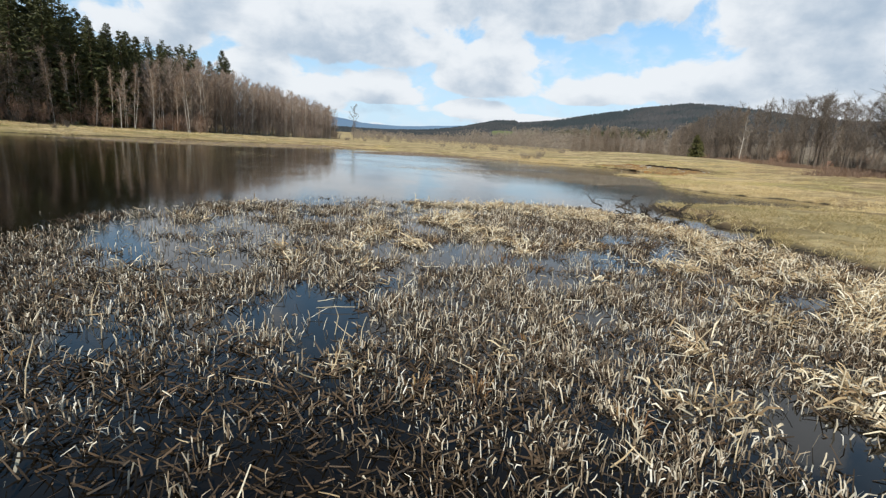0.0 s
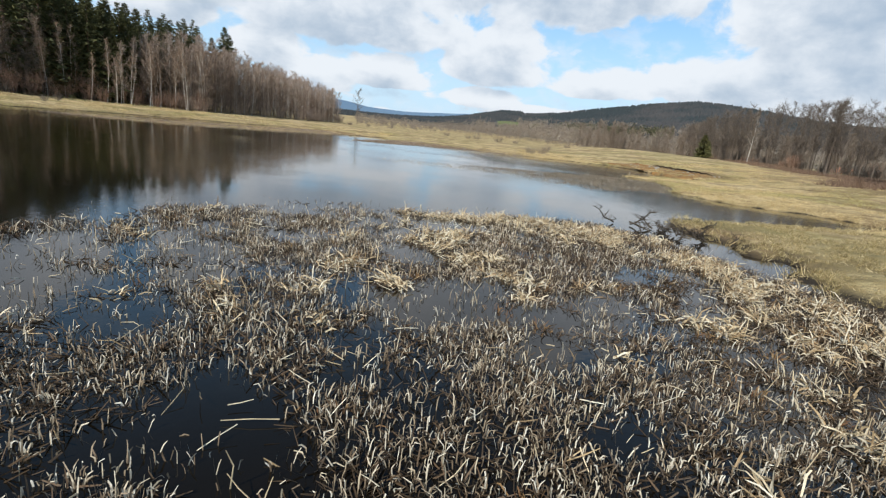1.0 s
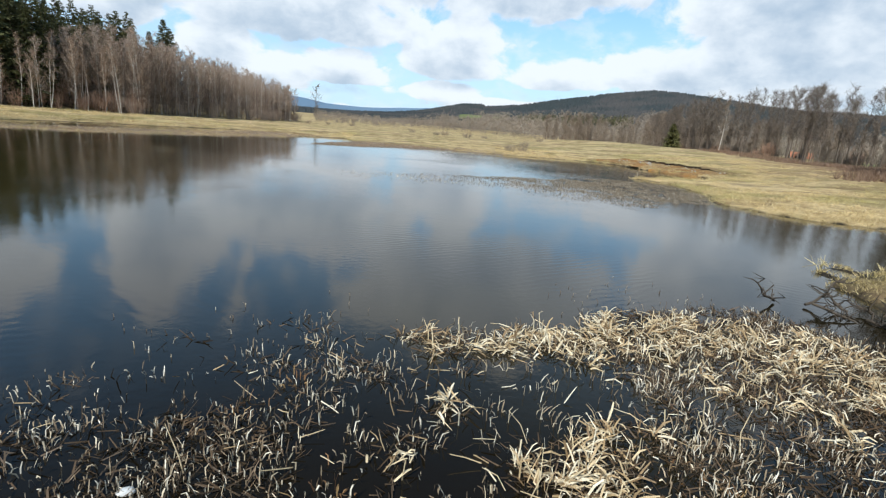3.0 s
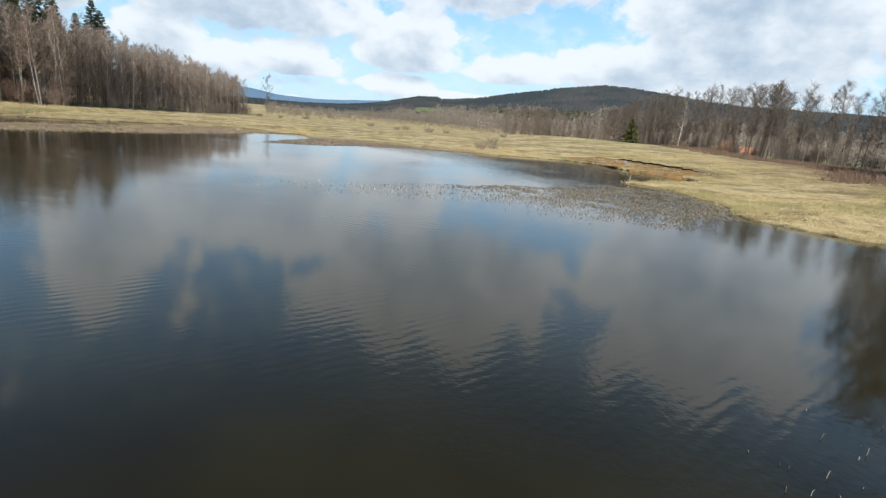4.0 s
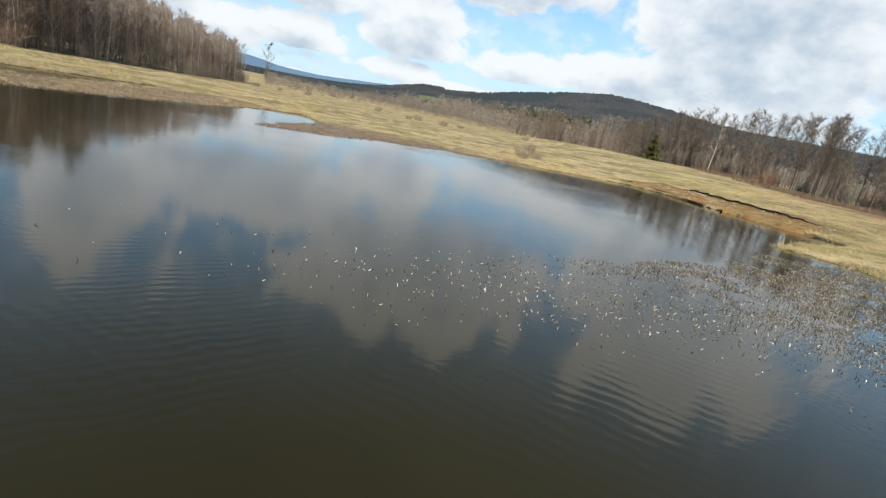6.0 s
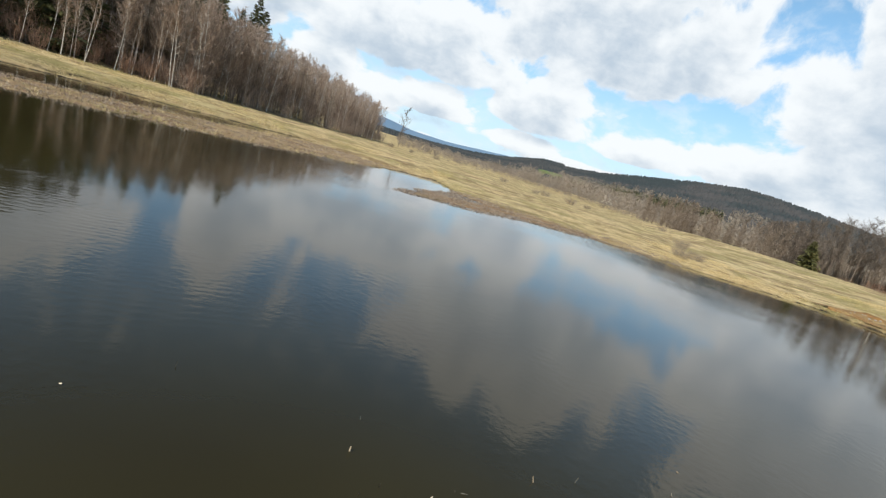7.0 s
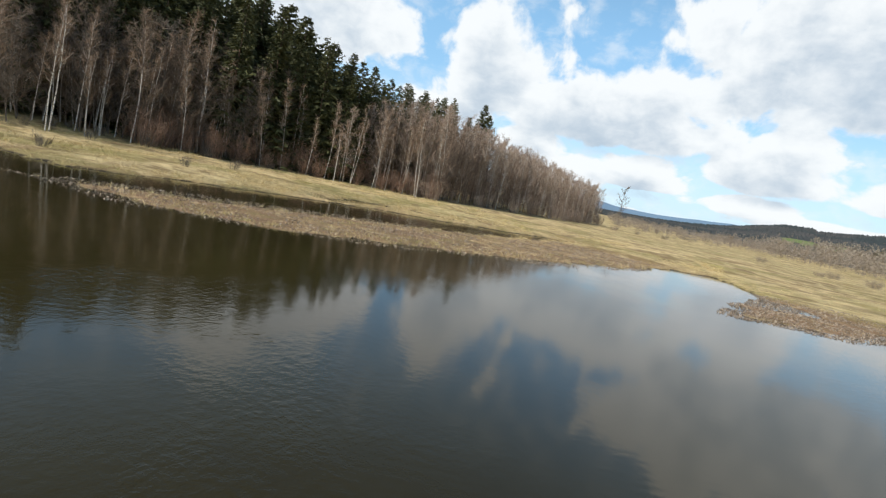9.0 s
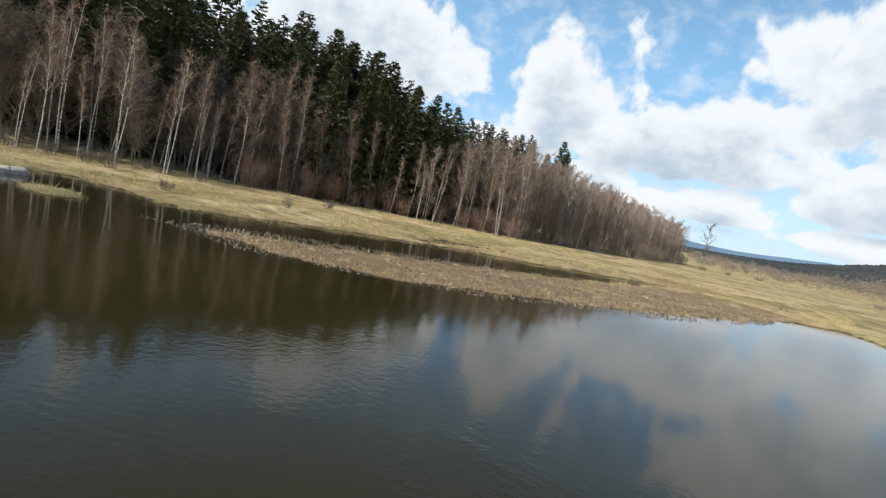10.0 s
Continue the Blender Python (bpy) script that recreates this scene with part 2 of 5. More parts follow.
ripple = calc(t, "ADD", wavelets(1.05, 1.3, 0.13, 0.50, 0.68), wavelets(2.2, 1.05, 0.10, 0.52, 0.68))
ripple = calc(t, "MULTIPLY", ripple, calc(t, "MULTIPLY", span(t, along.outputs[1], 13.0, 24.0, 0.05, 1.0, True), span(t, along.outputs[1], 40.0, 64.0, 1.0, 0.0, True)))
chop = calc(t, "MULTIPLY", fbm(t, p, 5.2, 3.0, 0.6), span(t, fbm(t, p, 0.075, 4.0, 0.6), 0.42, 0.64, 0.18, 1.0, True))
chop = calc(t, "MULTIPLY", chop, calc(t, "MULTIPLY_ADD", span(t, along.outputs[0], -15.0, -21.0, 0.0, 1.0, True), span(t, fbm(t, p, 0.16, 3.0, 0.6, 0.4), 0.48, 0.58, 0.0, 1.3, True), 0.95))
swell = fbm(t, p, 0.35, 2.0, 0.4)
height = calc(t, "ADD", calc(t, "ADD", calc(t, "MULTIPLY", ripple, 0.27), chop), calc(t, "MULTIPLY", swell, 0.7))
bump(t, b, height, 1.0, 0.0058)

# the ground: winter grass, moss, heath, wet mud by the shore
GROUND, t, b = material("winter_meadow", 0.95)
p = position(t)
wet = t.nodes.new("ShaderNodeAttribute")
wet.attribute_name = "wet"
heath = t.nodes.new("ShaderNodeAttribute")
heath.attribute_name = "heath"
broad, middle, small, grain = fbm(t, p, 0.035, 5.0), fbm(t, p, 0.22, 5.0, 0.6), fbm(t, p, 1.3, 4.0, 0.6), fbm(t, p, 7.0, 4.0, 0.7)
straw = mixed(t, span(t, calc(t, "ADD", calc(t, "MULTIPLY", middle, 0.5), calc(t, "MULTIPLY", small, 0.5)), 0.38, 0.62), (0.42, 0.29, 0.13), (0.83, 0.65, 0.355))
green = mixed(t, span(t, small, 0.35, 0.65), (0.13, 0.145, 0.045), (0.29, 0.27, 0.095))
base = mixed(t, span(t, calc(t, "ADD", calc(t, "MULTIPLY", broad, 0.7), calc(t, "MULTIPLY", small, 0.3)), 0.51, 0.61, 0, 0.5), straw, green)
tracks = t.nodes.new("ShaderNodeMapping")
tracks.inputs["Scale"].default_value, tracks.inputs["Rotation"].default_value = (0.04, 0.26, 1), (0, 0, 1.9)
t.links.new(p, tracks.inputs["Vector"])
drift = fbm(t, tracks.outputs[0], 1.0, 5.0, 0.6)
base = mixed(t, span(t, middle, 0.52, 0.66, 0, 0.75), base, (0.23, 0.160, 0.085))
base = mixed(t, span(t, drift, 0.56, 0.69, 0, 0.5), base, (0.30, 0.215, 0.09))
base = mixed(t, span(t, drift, 0.46, 0.36, 0, 0.7), base, (0.74, 0.58, 0.31))
patch_a, patch_b = fbm(t, p, 0.10, 4.0, 0.6), fbm(t, p, 0.17, 4.0, 0.6, 0.6)
base = mixed(t, span(t, patch_a, 0.51, 0.58, 0, 0.8), base, mixed(t, small, (0.22, 0.18, 0.065), (0.45, 0.365, 0.15)))
base = mixed(t, span(t, patch_b, 0.53, 0.61, 0, 0.85), base, mixed(t, small, (0.17, 0.105, 0.05), (0.36, 0.25, 0.13)))
lush = t.nodes.new("ShaderNodeAttribute")
lush.attribute_name = "lush"
base = mixed(t, lush.outputs["Fac"], base, (0.15, 0.19, 0.06))
base = mixed(t, calc(t, "MULTIPLY", heath.outputs["Fac"], span(t, small, 0.3, 0.6, 0.5, 1.0)), base, (0.26, 0.155, 0.095))
clod = fbm(t, p, 0.55, 5.0, 0.7)
base = mixed(t, span(t, clod, 0.52, 0.64, 0, 0.7), base, mixed(t, span(t, broad, 0.42, 0.56), (0.24, 0.155, 0.070), (0.23, 0.195, 0.070)))
base = mixed(t, span(t, clod, 0.44, 0.34, 0, 0.5), base, (0.82, 0.65, 0.36))
base = mixed(t, span(t, grain, 0.45, 0.75, 0, 0.4), base, (0.20, 0.15, 0.07))
base = mixed(t, span(t, calc(t, "ADD", wet.outputs["Fac"], calc(t, "MULTIPLY", calc(t, "SUBTRACT", small, 0.5), 0.7)), 0.35, 0.75), base, (0.045, 0.034, 0.022))
t.links.new(base, b.inputs["Base Color"])
bump(t, b, calc(t, "ADD", calc(t, "ADD", small, clod), calc(t, "MULTIPLY", grain, 0.5)), 0.9, 0.35)

def forest_material(name, crown_scale, relief):
    m, t, b = material(name, 0.95)
    p = position(t)
    patch, crowns = fbm(t, p, 0.006, 4.0), fbm(t, p, crown_scale, 3.0, 0.7)
    # the hill's haze is put into these colours, lifted towards blue-grey
    c = mixed(t, span(t, patch, 0.44, 0.58), (0.038, 0.048, 0.051), (0.074, 0.070, 0.069))
    t.links.new(mixed(t, span(t, crowns, 0.35, 0.7, 0, 0.5), c, (0.032, 0.038, 0.041)), b.inputs["Base Color"])
    bump(t, b, crowns, relief, 3.0)
    return m


FOREST, FIR = forest_material("hill_forest", 0.09, 0.5), forest_material("hill_tree", 0.05, 0.0)
# aerial haze over the far ridge is put into its blue base colour
HAZED_RIDGE, t, b = material("distant_ridge", 1.0)
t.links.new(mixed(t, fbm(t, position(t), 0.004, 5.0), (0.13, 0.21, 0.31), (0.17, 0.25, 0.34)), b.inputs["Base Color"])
SOIL, t, b = material("bare_soil", 0.95)
p = position(t)
lump = fbm(t, p, 1.6, 5.0, 0.65)
c = mixed(t, span(t, fbm(t, p, 0.35, 3.0), 0.4, 0.62), (0.34, 0.172, 0.050), (0.31, 0.205, 0.090))
t.links.new(mixed(t, span(t, lump, 0.45, 0.7), c, (0.14, 0.08, 0.04)), b.inputs["Base Color"])
bump(t, b, lump, 0.9, 0.3)
STONE, t, b = material("field_stone", 0.85)
sp = fbm(t, place(t), 4.0, 5.0)
t.links.new(mixed(t, sp, (0.28, 0.25, 0.21), (0.54, 0.51, 0.45)), b.inputs["Base Color"])
bump(t, b, sp, 0.5, 0.05)
FIELD, t, b = material("green_field", 0.95)
t.links.new(mixed(t, fbm(t, position(t), 0.03, 4.0), (0.10, 0.15, 0.04), (0.19, 0.22, 0.075)), b.inputs["Base Color"])


def plain(name, colour, rough=0.7, rough_noise=6.0):
    m, t, b = material(name, rough)
    n = fbm(t, place(t), rough_noise, 4.0)
    dark = tuple(0.72 * v for v in colour)
    t.links.new(mixed(t, span(t, n, 0.35, 0.7), colour, dark), b.inputs["Base Color"])
    return m


# topsoil under the turf edge, with the overhang's shade put into its colour
SHADED_HUMUS = plain("shaded_topsoil", (0.060, 0.038, 0.022), 0.95, 3.0)
PLASTER = plain("white_plaster", (0.72, 0.69, 0.63))
TILE = plain("clay_roof_tile", (0.40, 0.17, 0.095), 0.8, 3.0)
SLATE = plain("grey_roof", (0.16, 0.15, 0.15), 0.7, 3.0)
PANE = plain("window_pane", (0.03, 0.035, 0.04), 0.15)
TIMBER = plain("weathered_wood", (0.42, 0.36, 0.27), 0.85, 9.0)
FOAM = plain("white_plastic", (0.80, 0.80, 0.78), 0.5)

# ---------------------------------------------------------------- mesh helpers
rng = random.Random(7)


def mesh_of(name, verts, faces, mat, smooth=False):
    """A mesh from an array of vertices and one of faces with n corners each."""
    verts, faces = np.asarray(verts, np.float32), np.asarray(faces, np.int32)
    m = bpy.data.meshes.new(name)
    n = faces.shape[1]
    m.vertices.add(len(verts))
    m.vertices.foreach_set("co", verts.ravel())
    m.loops.add(faces.size)
    m.loops.foreach_set("vertex_index", faces.ravel())
    m.polygons.add(len(faces))
    m.polygons.foreach_set("loop_start", np.arange(len(faces), dtype=np.int32) * n)
    m.polygons.foreach_set("use_smooth", np.full(len(faces), smooth))
    m.materials.append(mat)
    m.update(calc_edges=True)
    m.validate()
    return m


def strands(path, radius, sides=3):
    """Many thin tubes at once. path: (count, rings, 3); radius: (count, rings)."""
    path, radius = np.asarray(path, float), np.asarray(radius, float)
    n, k, _ = path.shape
    way = path[:, -1] - path[:, 0]
    way /= np.maximum(np.linalg.norm(way, axis=1, keepdims=True), 1e-9)
    up = np.where(np.abs(way[:, 2:3]) < 0.9, np.array([[0, 0, 1.0]]), np.array([[1.0, 0, 0]]))
    s = np.cross(way, up)
    s /= np.maximum(np.linalg.norm(s, axis=1, keepdims=True), 1e-9)
    w = np.cross(way, s)
    t = 2 * np.pi * np.arange(sides) / sides
    ring = s[:, None, :] * np.cos(t)[None, :, None] + w[:, None, :] * np.sin(t)[None, :, None]
    v = path[:, :, None, :] + radius[:, :, None, None] * ring[:, None, :, :]
    base = (np.arange(n) * k * sides)[:, None, None]
    i, j = np.arange(k - 1)[None, :, None] * sides, np.arange(sides)[None, None, :]
    a, b = base + i + j, base + i + (j + 1) % sides
    f = np.stack([a, b, b + sides, a + sides], -1).reshape(-1, 4)
    return v.reshape(-1, 3), f


def blades(base, tip, side, width, lift=0.06):
    """Many creased tapering leaves at once, as quads whose tip is a short edge."""
    mid = base * 0.45 + tip * 0.55
    mid[:, 2] += lift * np.linalg.norm(tip - base, axis=1)
    w = side * width[:, None]
    v = np.stack([base - w, base + w, mid - w * 0.8, mid + w * 0.8, tip - w * 0.08, tip + w * 0.08], 1).reshape(-1, 3)
    q = np.arange(len(base))[:, None] * 6
    f = np.concatenate([q + np.array([[0, 1, 3, 2]]), q + np.array([[2, 3, 5, 4]])], 0)
    return v, f


def ribbons(path, width, r, flat=1.0):
    """Many thin flat leaves or twigs at once, each turned at random about its length. path: (count, rings, 3)."""
    path, width = np.asarray(path, float), np.asarray(width, float)
    n, k, _ = path.shape
    way = path[:, -1] - path[:, 0]
    s = np.cross(way, r.normal(0, 1, (n, 3)) * np.array([1, 1, flat]))
    s /= np.maximum(np.linalg.norm(s, axis=1, keepdims=True), 1e-9)
    off = s[:, None, :] * width[:, :, None]
    v = np.stack([path - off, path + off], 2)
    base = (np.arange(n) * k * 2)[:, None]
    i = np.arange(k - 1)[None, :] * 2
    a = base + i
    f = np.stack([a, a + 1, a + 3, a + 2], -1).reshape(-1, 4)
    return v.reshape(-1, 3), f


def joined(*lots):
    vs, fs, n = [], [], 0
    for v, f in lots:
        vs.append(v)
        fs.append(f + n)
        n += len(v)
    return np.concatenate(vs), np.concatenate(fs)


def part(name, mesh, parent=None, label=""):
    ob = new(name, mesh)
    if parent is not None:
        ob.parent = parent
    if label:
        ob["label"] = label
    return ob


def smooth01(v, lo, hi):
    s = np.clip((np.asarray(v, float) - lo) / (hi - lo), 0, 1)
    return s * s * (3 - 2 * s)


_lattice = np.random.RandomState(11).rand(256, 256)


def value_noise(x, y, size):
    """Smooth noise from 0 to 1 with cells of that size in metres."""
    x, y = np.asarray(x, float) / size, np.asarray(y, float) / size
    i, j = np.floor(x).astype(int), np.floor(y).astype(int)
    u, v = x - i, y - j
    u, v = u * u * (3 - 2 * u), v * v * (3 - 2 * v)
    g = lambda a, c: _lattice[a % 256, c % 256]
    return (g(i, j) * (1 - u) + g(i + 1, j) * u) * (1 - v) + (g(i, j + 1) * (1 - u) + g(i + 1, j + 1) * u) * v


# ---------------------------------------------------------------- the lie of the land
EAST_SHORE = [(13, -12), (11.6, 4), (10.6, 9), (9.9, 13), (9.8, 15.6), (10.9, 17.6), (10.7, 19.2), (9.4, 20.2), (9.2, 21.6), (10.2, 24.2), (12, 26), (16, 27),
    (22, 28.8), (28, 31), (27, 33.5), (23, 37), (19.5, 39.5), (18.6, 43), (21.5, 49), (22.3, 55), (20.6, 60.5), (23, 62.5), (29.5, 65.5), (34, 66.5),
    (34.8, 69)]
NORTH_SHORE = [(32, 74), (31, 84), (28, 93), (12, 92), (4, 92), (-4, 87), (-9, 81.5), (-14, 79), (-13.2, 85), (-12, 92), (-12, 99), (-15, 107)]
WEST_SHORE = [(-19.6, 102), (-22, 91), (-26, 80), (-29.3, 73), (-32, 68), (-35.5, 64), (-40, 61), (-46.5, 59.4), (-45.4, 61.5), (-43, 66), (-40, 72),
    (-37.6, 78.4), (-34.6, 88), (-32.6, 99), (-31, 110), (-34.5, 104), (-39.4, 97), (-41.4, 92.6), (-46, 88), (-50, 79), (-52.6, 71), (-53, 63.5),
    (-57, 62), (-62, 62.3), (-67, 62), (-70, 60), (-66.5, 56.6), (-64.5, 55), (-67, 51), (-74, 36), (-70, 14), (-52, -4), (-24, -14)]
POND = EAST_SHORE + NORTH_SHORE + WEST_SHORE
SPIT = [(-20, 104), (-21, 92), (-25.5, 79), (-31, 67), (-39, 60), (-48, 58.5), (-47, 62.5), (-42, 73), (-37, 82), (-33, 92), (-31.5, 104)]
RUNNEL = [(-50.6, 84), (-52.6, 92.5), (-49.6, 95.6), (-46.5, 98), (-42, 98.6), (-42.4, 96.4), (-46.2, 95), (-48.6, 91.5), (-49.2, 84)]
POOL = [(-13.2, 86.6), (-13.4, 95), (-10.5, 93.5), (-8.4, 91), (-8.8, 89), (-11, 87.6)]
PUDDLE = [(-6.4, 86.4), (-4.6, 89.6), (-2.6, 87), (-3.8, 84.6)]
MARSH_FLAT = [(-14.5, 79), (-9, 80.5), (-4, 85.5), (4, 91), (4, 94.5), (-3, 92), (-7, 95), (-13, 97)]


def edge_distance(x, y, ring):
    """Metres outside (positive) or inside (negative) of a ring."""
    x, y = np.asarray(x, float), np.asarray(y, float)
    best, inside = np.full(x.shape, 1e9), np.zeros(x.shape, bool)
    for (ax, ay), (bx, by) in zip(ring, ring[1:] + ring[:1]):
        dx, dy = bx - ax, by - ay
        s = np.clip(((x - ax) * dx + (y - ay) * dy) / (dx * dx + dy * dy), 0, 1)
        best = np.minimum(best, np.hypot(x - ax - s * dx, y - ay - s * dy))
        if dy:
            inside ^= ((ay > y) != (by > y)) & (x < ax + (y - ay) / dy * dx)
    return np.where(inside, -best, best)


def shore(x, y):
    wobble = (value_noise(x, y, 2.3) - 0.5) * 1.3 + (value_noise(np.asarray(x) + 90, y, 0.8) - 0.5) * 0.9
    d = np.minimum(np.minimum(edge_distance(x, y, POND), edge_distance(x, y, POOL)), edge_distance(x, y, RUNNEL))
    d = np.minimum(d, edge_distance(x, y, PUDDLE)) + wobble
    rag = np.exp(-((np.asarray(x) - 11) / 3.5) ** 2 - ((np.asarray(y) - 20) / 8) ** 2)
    d = d + rag * ((value_noise(np.asarray(x) + 40, y, 1.4) - 0.5) * 2.4 + (value_noise(x, np.asarray(y) + 70, 0.5) - 0.5) * 0.9)
    islet = 1.9 - np.hypot((np.asarray(x) + 55.3) / 1.5, (np.asarray(y) - 56.2) / 0.8)
    return np.where(islet > -0.5, np.maximum(d, islet * 0.8), d)


FRONT = [(-150, 20), (-112, 40), (-92, 58), (-83, 70), (-84, 88), (-80, 104), (-72, 115), (-62, 128), (-56, 150), (-55, 185), (-57, 252), (-120, 262),
         (-260, 240), (-300, 60), (-220, 10)]


def height(x, y):
    x, y = np.asarray(x, float), np.asarray(y, float)
    d = shore(x, y)
    land = 0.20 * (1 - np.exp(-d / 0.5)) + 0.75 * (1 - np.exp(-np.maximum(d - 1, 0) / 14))
    land = land + (value_noise(x, y, 1.4) - 0.5) * 0.16 * smooth01(d, 0.2, 3) + (value_noise(x, y, 9) - 0.5) * 0.3 * smooth01(d, 2, 12)
    land = land + (1.3 + 1.4 * smooth01(y, 105, 190)) * smooth01(x, 24, 66) * smooth01(300 - y, 0, 120)
    land = land * (1 - 0.78 * smooth01(-edge_distance(x, y, SPIT), -1.0, 1.0)) * (1 - 0.6 * smooth01(-edge_distance(x, y, MARSH_FLAT), -1.0, 1.0))
    wood = -edge_distance(x, y, FRONT)
    land = land + np.clip(wood, 0, 50) * 0.12
    far = np.hypot(x, y)
    land = land + np.clip(far - 330, 0, 1500) * 0.017
    return np.where(d > 0, land, np.maximum(d * 0.4, -0.55))


def ground_z(x, y):
    return float(height(np.array([x]), np.array([y]))[0])


def steps(inner, lo, hi, dense, reach):
    """Coordinates dense from lo to hi and ever wider apart out to the reach."""
    mid = list(np.arange(lo, hi + 1e-6, dense))
    out, step, v = [], dense, hi
    while v < reach:
        step *= 1.22
        v += step
        out.append(v)
    low, step, v = [], dense, lo
    while v > -reach:
        step *= 1.22
        v -= step
        low.append(v)
    return np.array(low[::-1] + mid + out)


xs, ys = steps(0, -78, 60, 0.70, 4600), steps(0, -18, 120, 0.70, 4600)
gx, gy = np.meshgrid(xs, ys)
gz = height(gx.ravel(), gy.ravel())
co = np.stack([gx.ravel(), gy.ravel(), gz], 1)
nx, ny = len(xs), len(ys)
i, j = np.meshgrid(np.arange(nx - 1), np.arange(ny - 1))
a = (j * nx + i).ravel()
quads = np.stack([a, a + 1, a + nx + 1, a + nx], 1)
gm = bpy.data.meshes.new("ground")
gm.from_pydata(co.tolist(), [], quads.tolist())
gm.materials.append(GROUND)
gm.polygons.foreach_set("use_smooth", [True] * len(gm.polygons))
dist = shore(co[:, 0], co[:, 1])
muddy = (co[:, 0] > 7) & (co[:, 0] < 19) & (co[:, 1] < 32)
wetness = np.clip(0.85 - dist / np.where(muddy, 2.2, 0.6), 0, 1)
# reddish heath by the alders, bare pools of mud on the far reed flat
heathland = 1.25 * np.exp(-(((co[:, 0] - 0.36 * co[:, 1] - 38) / 13) ** 2 + ((co[:, 1] - 80) / 36) ** 2)) + 0.7 * np.exp(-(((co[:, 0] + 4) / 12) ** 2 + ((co[:, 1] - 86) / 6) ** 2))
heathland = heathland + 0.8 * np.exp(-np.hypot(co[:, 0] - 33, (co[:, 1] - 80) / 2.5) / 3.5)
heathland = heathland + 0.7 * smooth01(-edge_distance(co[:, 0], co[:, 1], SPIT), 0, 1) + 0.8 * smooth01(-edge_distance(co[:, 0], co[:, 1], MARSH_FLAT), -0.5, 1)
heathland = heathland + 0.9 * np.exp(-(np.hypot(co[:, 0] - 10.6, (co[:, 1] - 21.5) / 1.8) / 2.0) ** 2)
heathland = heathland + 0.45 * np.exp(-np.maximum(dist, 0) / 3) * (co[:, 0] < -15)
# green pasture behind the alders
pasture = smooth01(co[:, 0] - 0.25 * co[:, 1], 72, 90) * smooth01(600 - np.hypot(co[:, 0], co[:, 1]), 0, 200)
for key, values in (("wet", wetness), ("heath", np.clip(heathland, 0, 1)), ("lush", np.clip(pasture * 0.85 + 0.4 * np.exp(-(np.hypot(co[:, 0] - 14, (co[:, 1] - 17) / 1.6) / 5) ** 2) * (0.5 + 0.5 * value_noise(co[:, 0], co[:, 1], 2.0)) + 0.95 * np.exp(-np.maximum(dist, 0) / 4.5) * (co[:, 0] < -50) * value_noise(co[:, 0], co[:, 1], 4.0), 0, 0.9))):
    attr = gm.attributes.new(key, "FLOAT", "POINT")
    attr.data.foreach_set("value", values.astype(np.float32))
tagged(new("ground", gm), "flat winter meadow of straw-yellow and mossy grass round the pond", "ground", kind="structure")

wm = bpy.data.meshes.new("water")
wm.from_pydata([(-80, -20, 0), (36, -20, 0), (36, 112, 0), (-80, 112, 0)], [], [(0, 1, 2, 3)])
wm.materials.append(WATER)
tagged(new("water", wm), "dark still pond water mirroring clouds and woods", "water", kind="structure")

# ---------------------------------------------------------------- distance
SKYLINE = [(-40, .8), (-10, .9), (-3, 1.2), (1, 1.9), (3.6, 2.5), (5, 2.8), (7, 2.9), (7.5, 2.7), (9, 2.85), (11.6, 3.2), (16.3, 4.2), (21, 5.05), (25, 5.5), (28, 5.35), (31, 4.95),
           (33.5, 4.6), (38, 4.2), (44, 4.1), (52, 3.9), (65, 3.5), (90, 2.6), (130, 1.5)]
RIDGELINE = [(-180, 1.3), (-60, 1.5), (-20, 2.3), (-12.5, 2.05), (-10, 1.65), (-6.4, 1.5), (-2.8, 1.7), (.7, 2.1), (6, 1.9), (20, 1.5), (180, 1.3)]


def interp(table, x):
    return float(np.interp(x, [q[0] for q in table], [q[1] for q in table]))


def hill_point(az, s):
    """A place on the wooded hill: s from 0 at its foot to 1 on its crest."""
    near, far = 620.0, 1500.0
    d = near + (far - near) * s
    top = 3.5 + far * math.tan(radians(interp(SKYLINE, az)))
    foot = 3.0 + (near - 330) * 0.017
    z = foot - 2 + (top - foot) * s ** 1.25
    a = radians(az)
    z += 4.0 * (value_noise(d * sin(a), d * cos(a), 90.0) - 0.5) * s
    return d * sin(a), d * cos(a), float(z)


hv, hf, cols, rows_ = [], [], 170, 16
for k in range(cols):
    for r in range(rows_ + 2):
        if r <= rows_:
            hv.append(hill_point(-40 + k, r / rows_))
        else:
            x, y, z = hill_point(-40 + k, 1.0)
            hv.append((x * 1.25, y * 1.25, z * 0.3))
for k in range(cols - 1):
    for r in range(rows_ + 1):
        q = k * (rows_ + 2) + r
        hf.append((q, q + rows_ + 2, q + rows_ + 3, q + 1))
hm = bpy.data.meshes.new("wooded_hill")
hm.from_pydata(hv, [], hf)
hm.materials.append(FOREST)
tagged(new("wooded_hill", hm), "long low hill covered in dark leafless and evergreen forest", "hill", kind="structure")

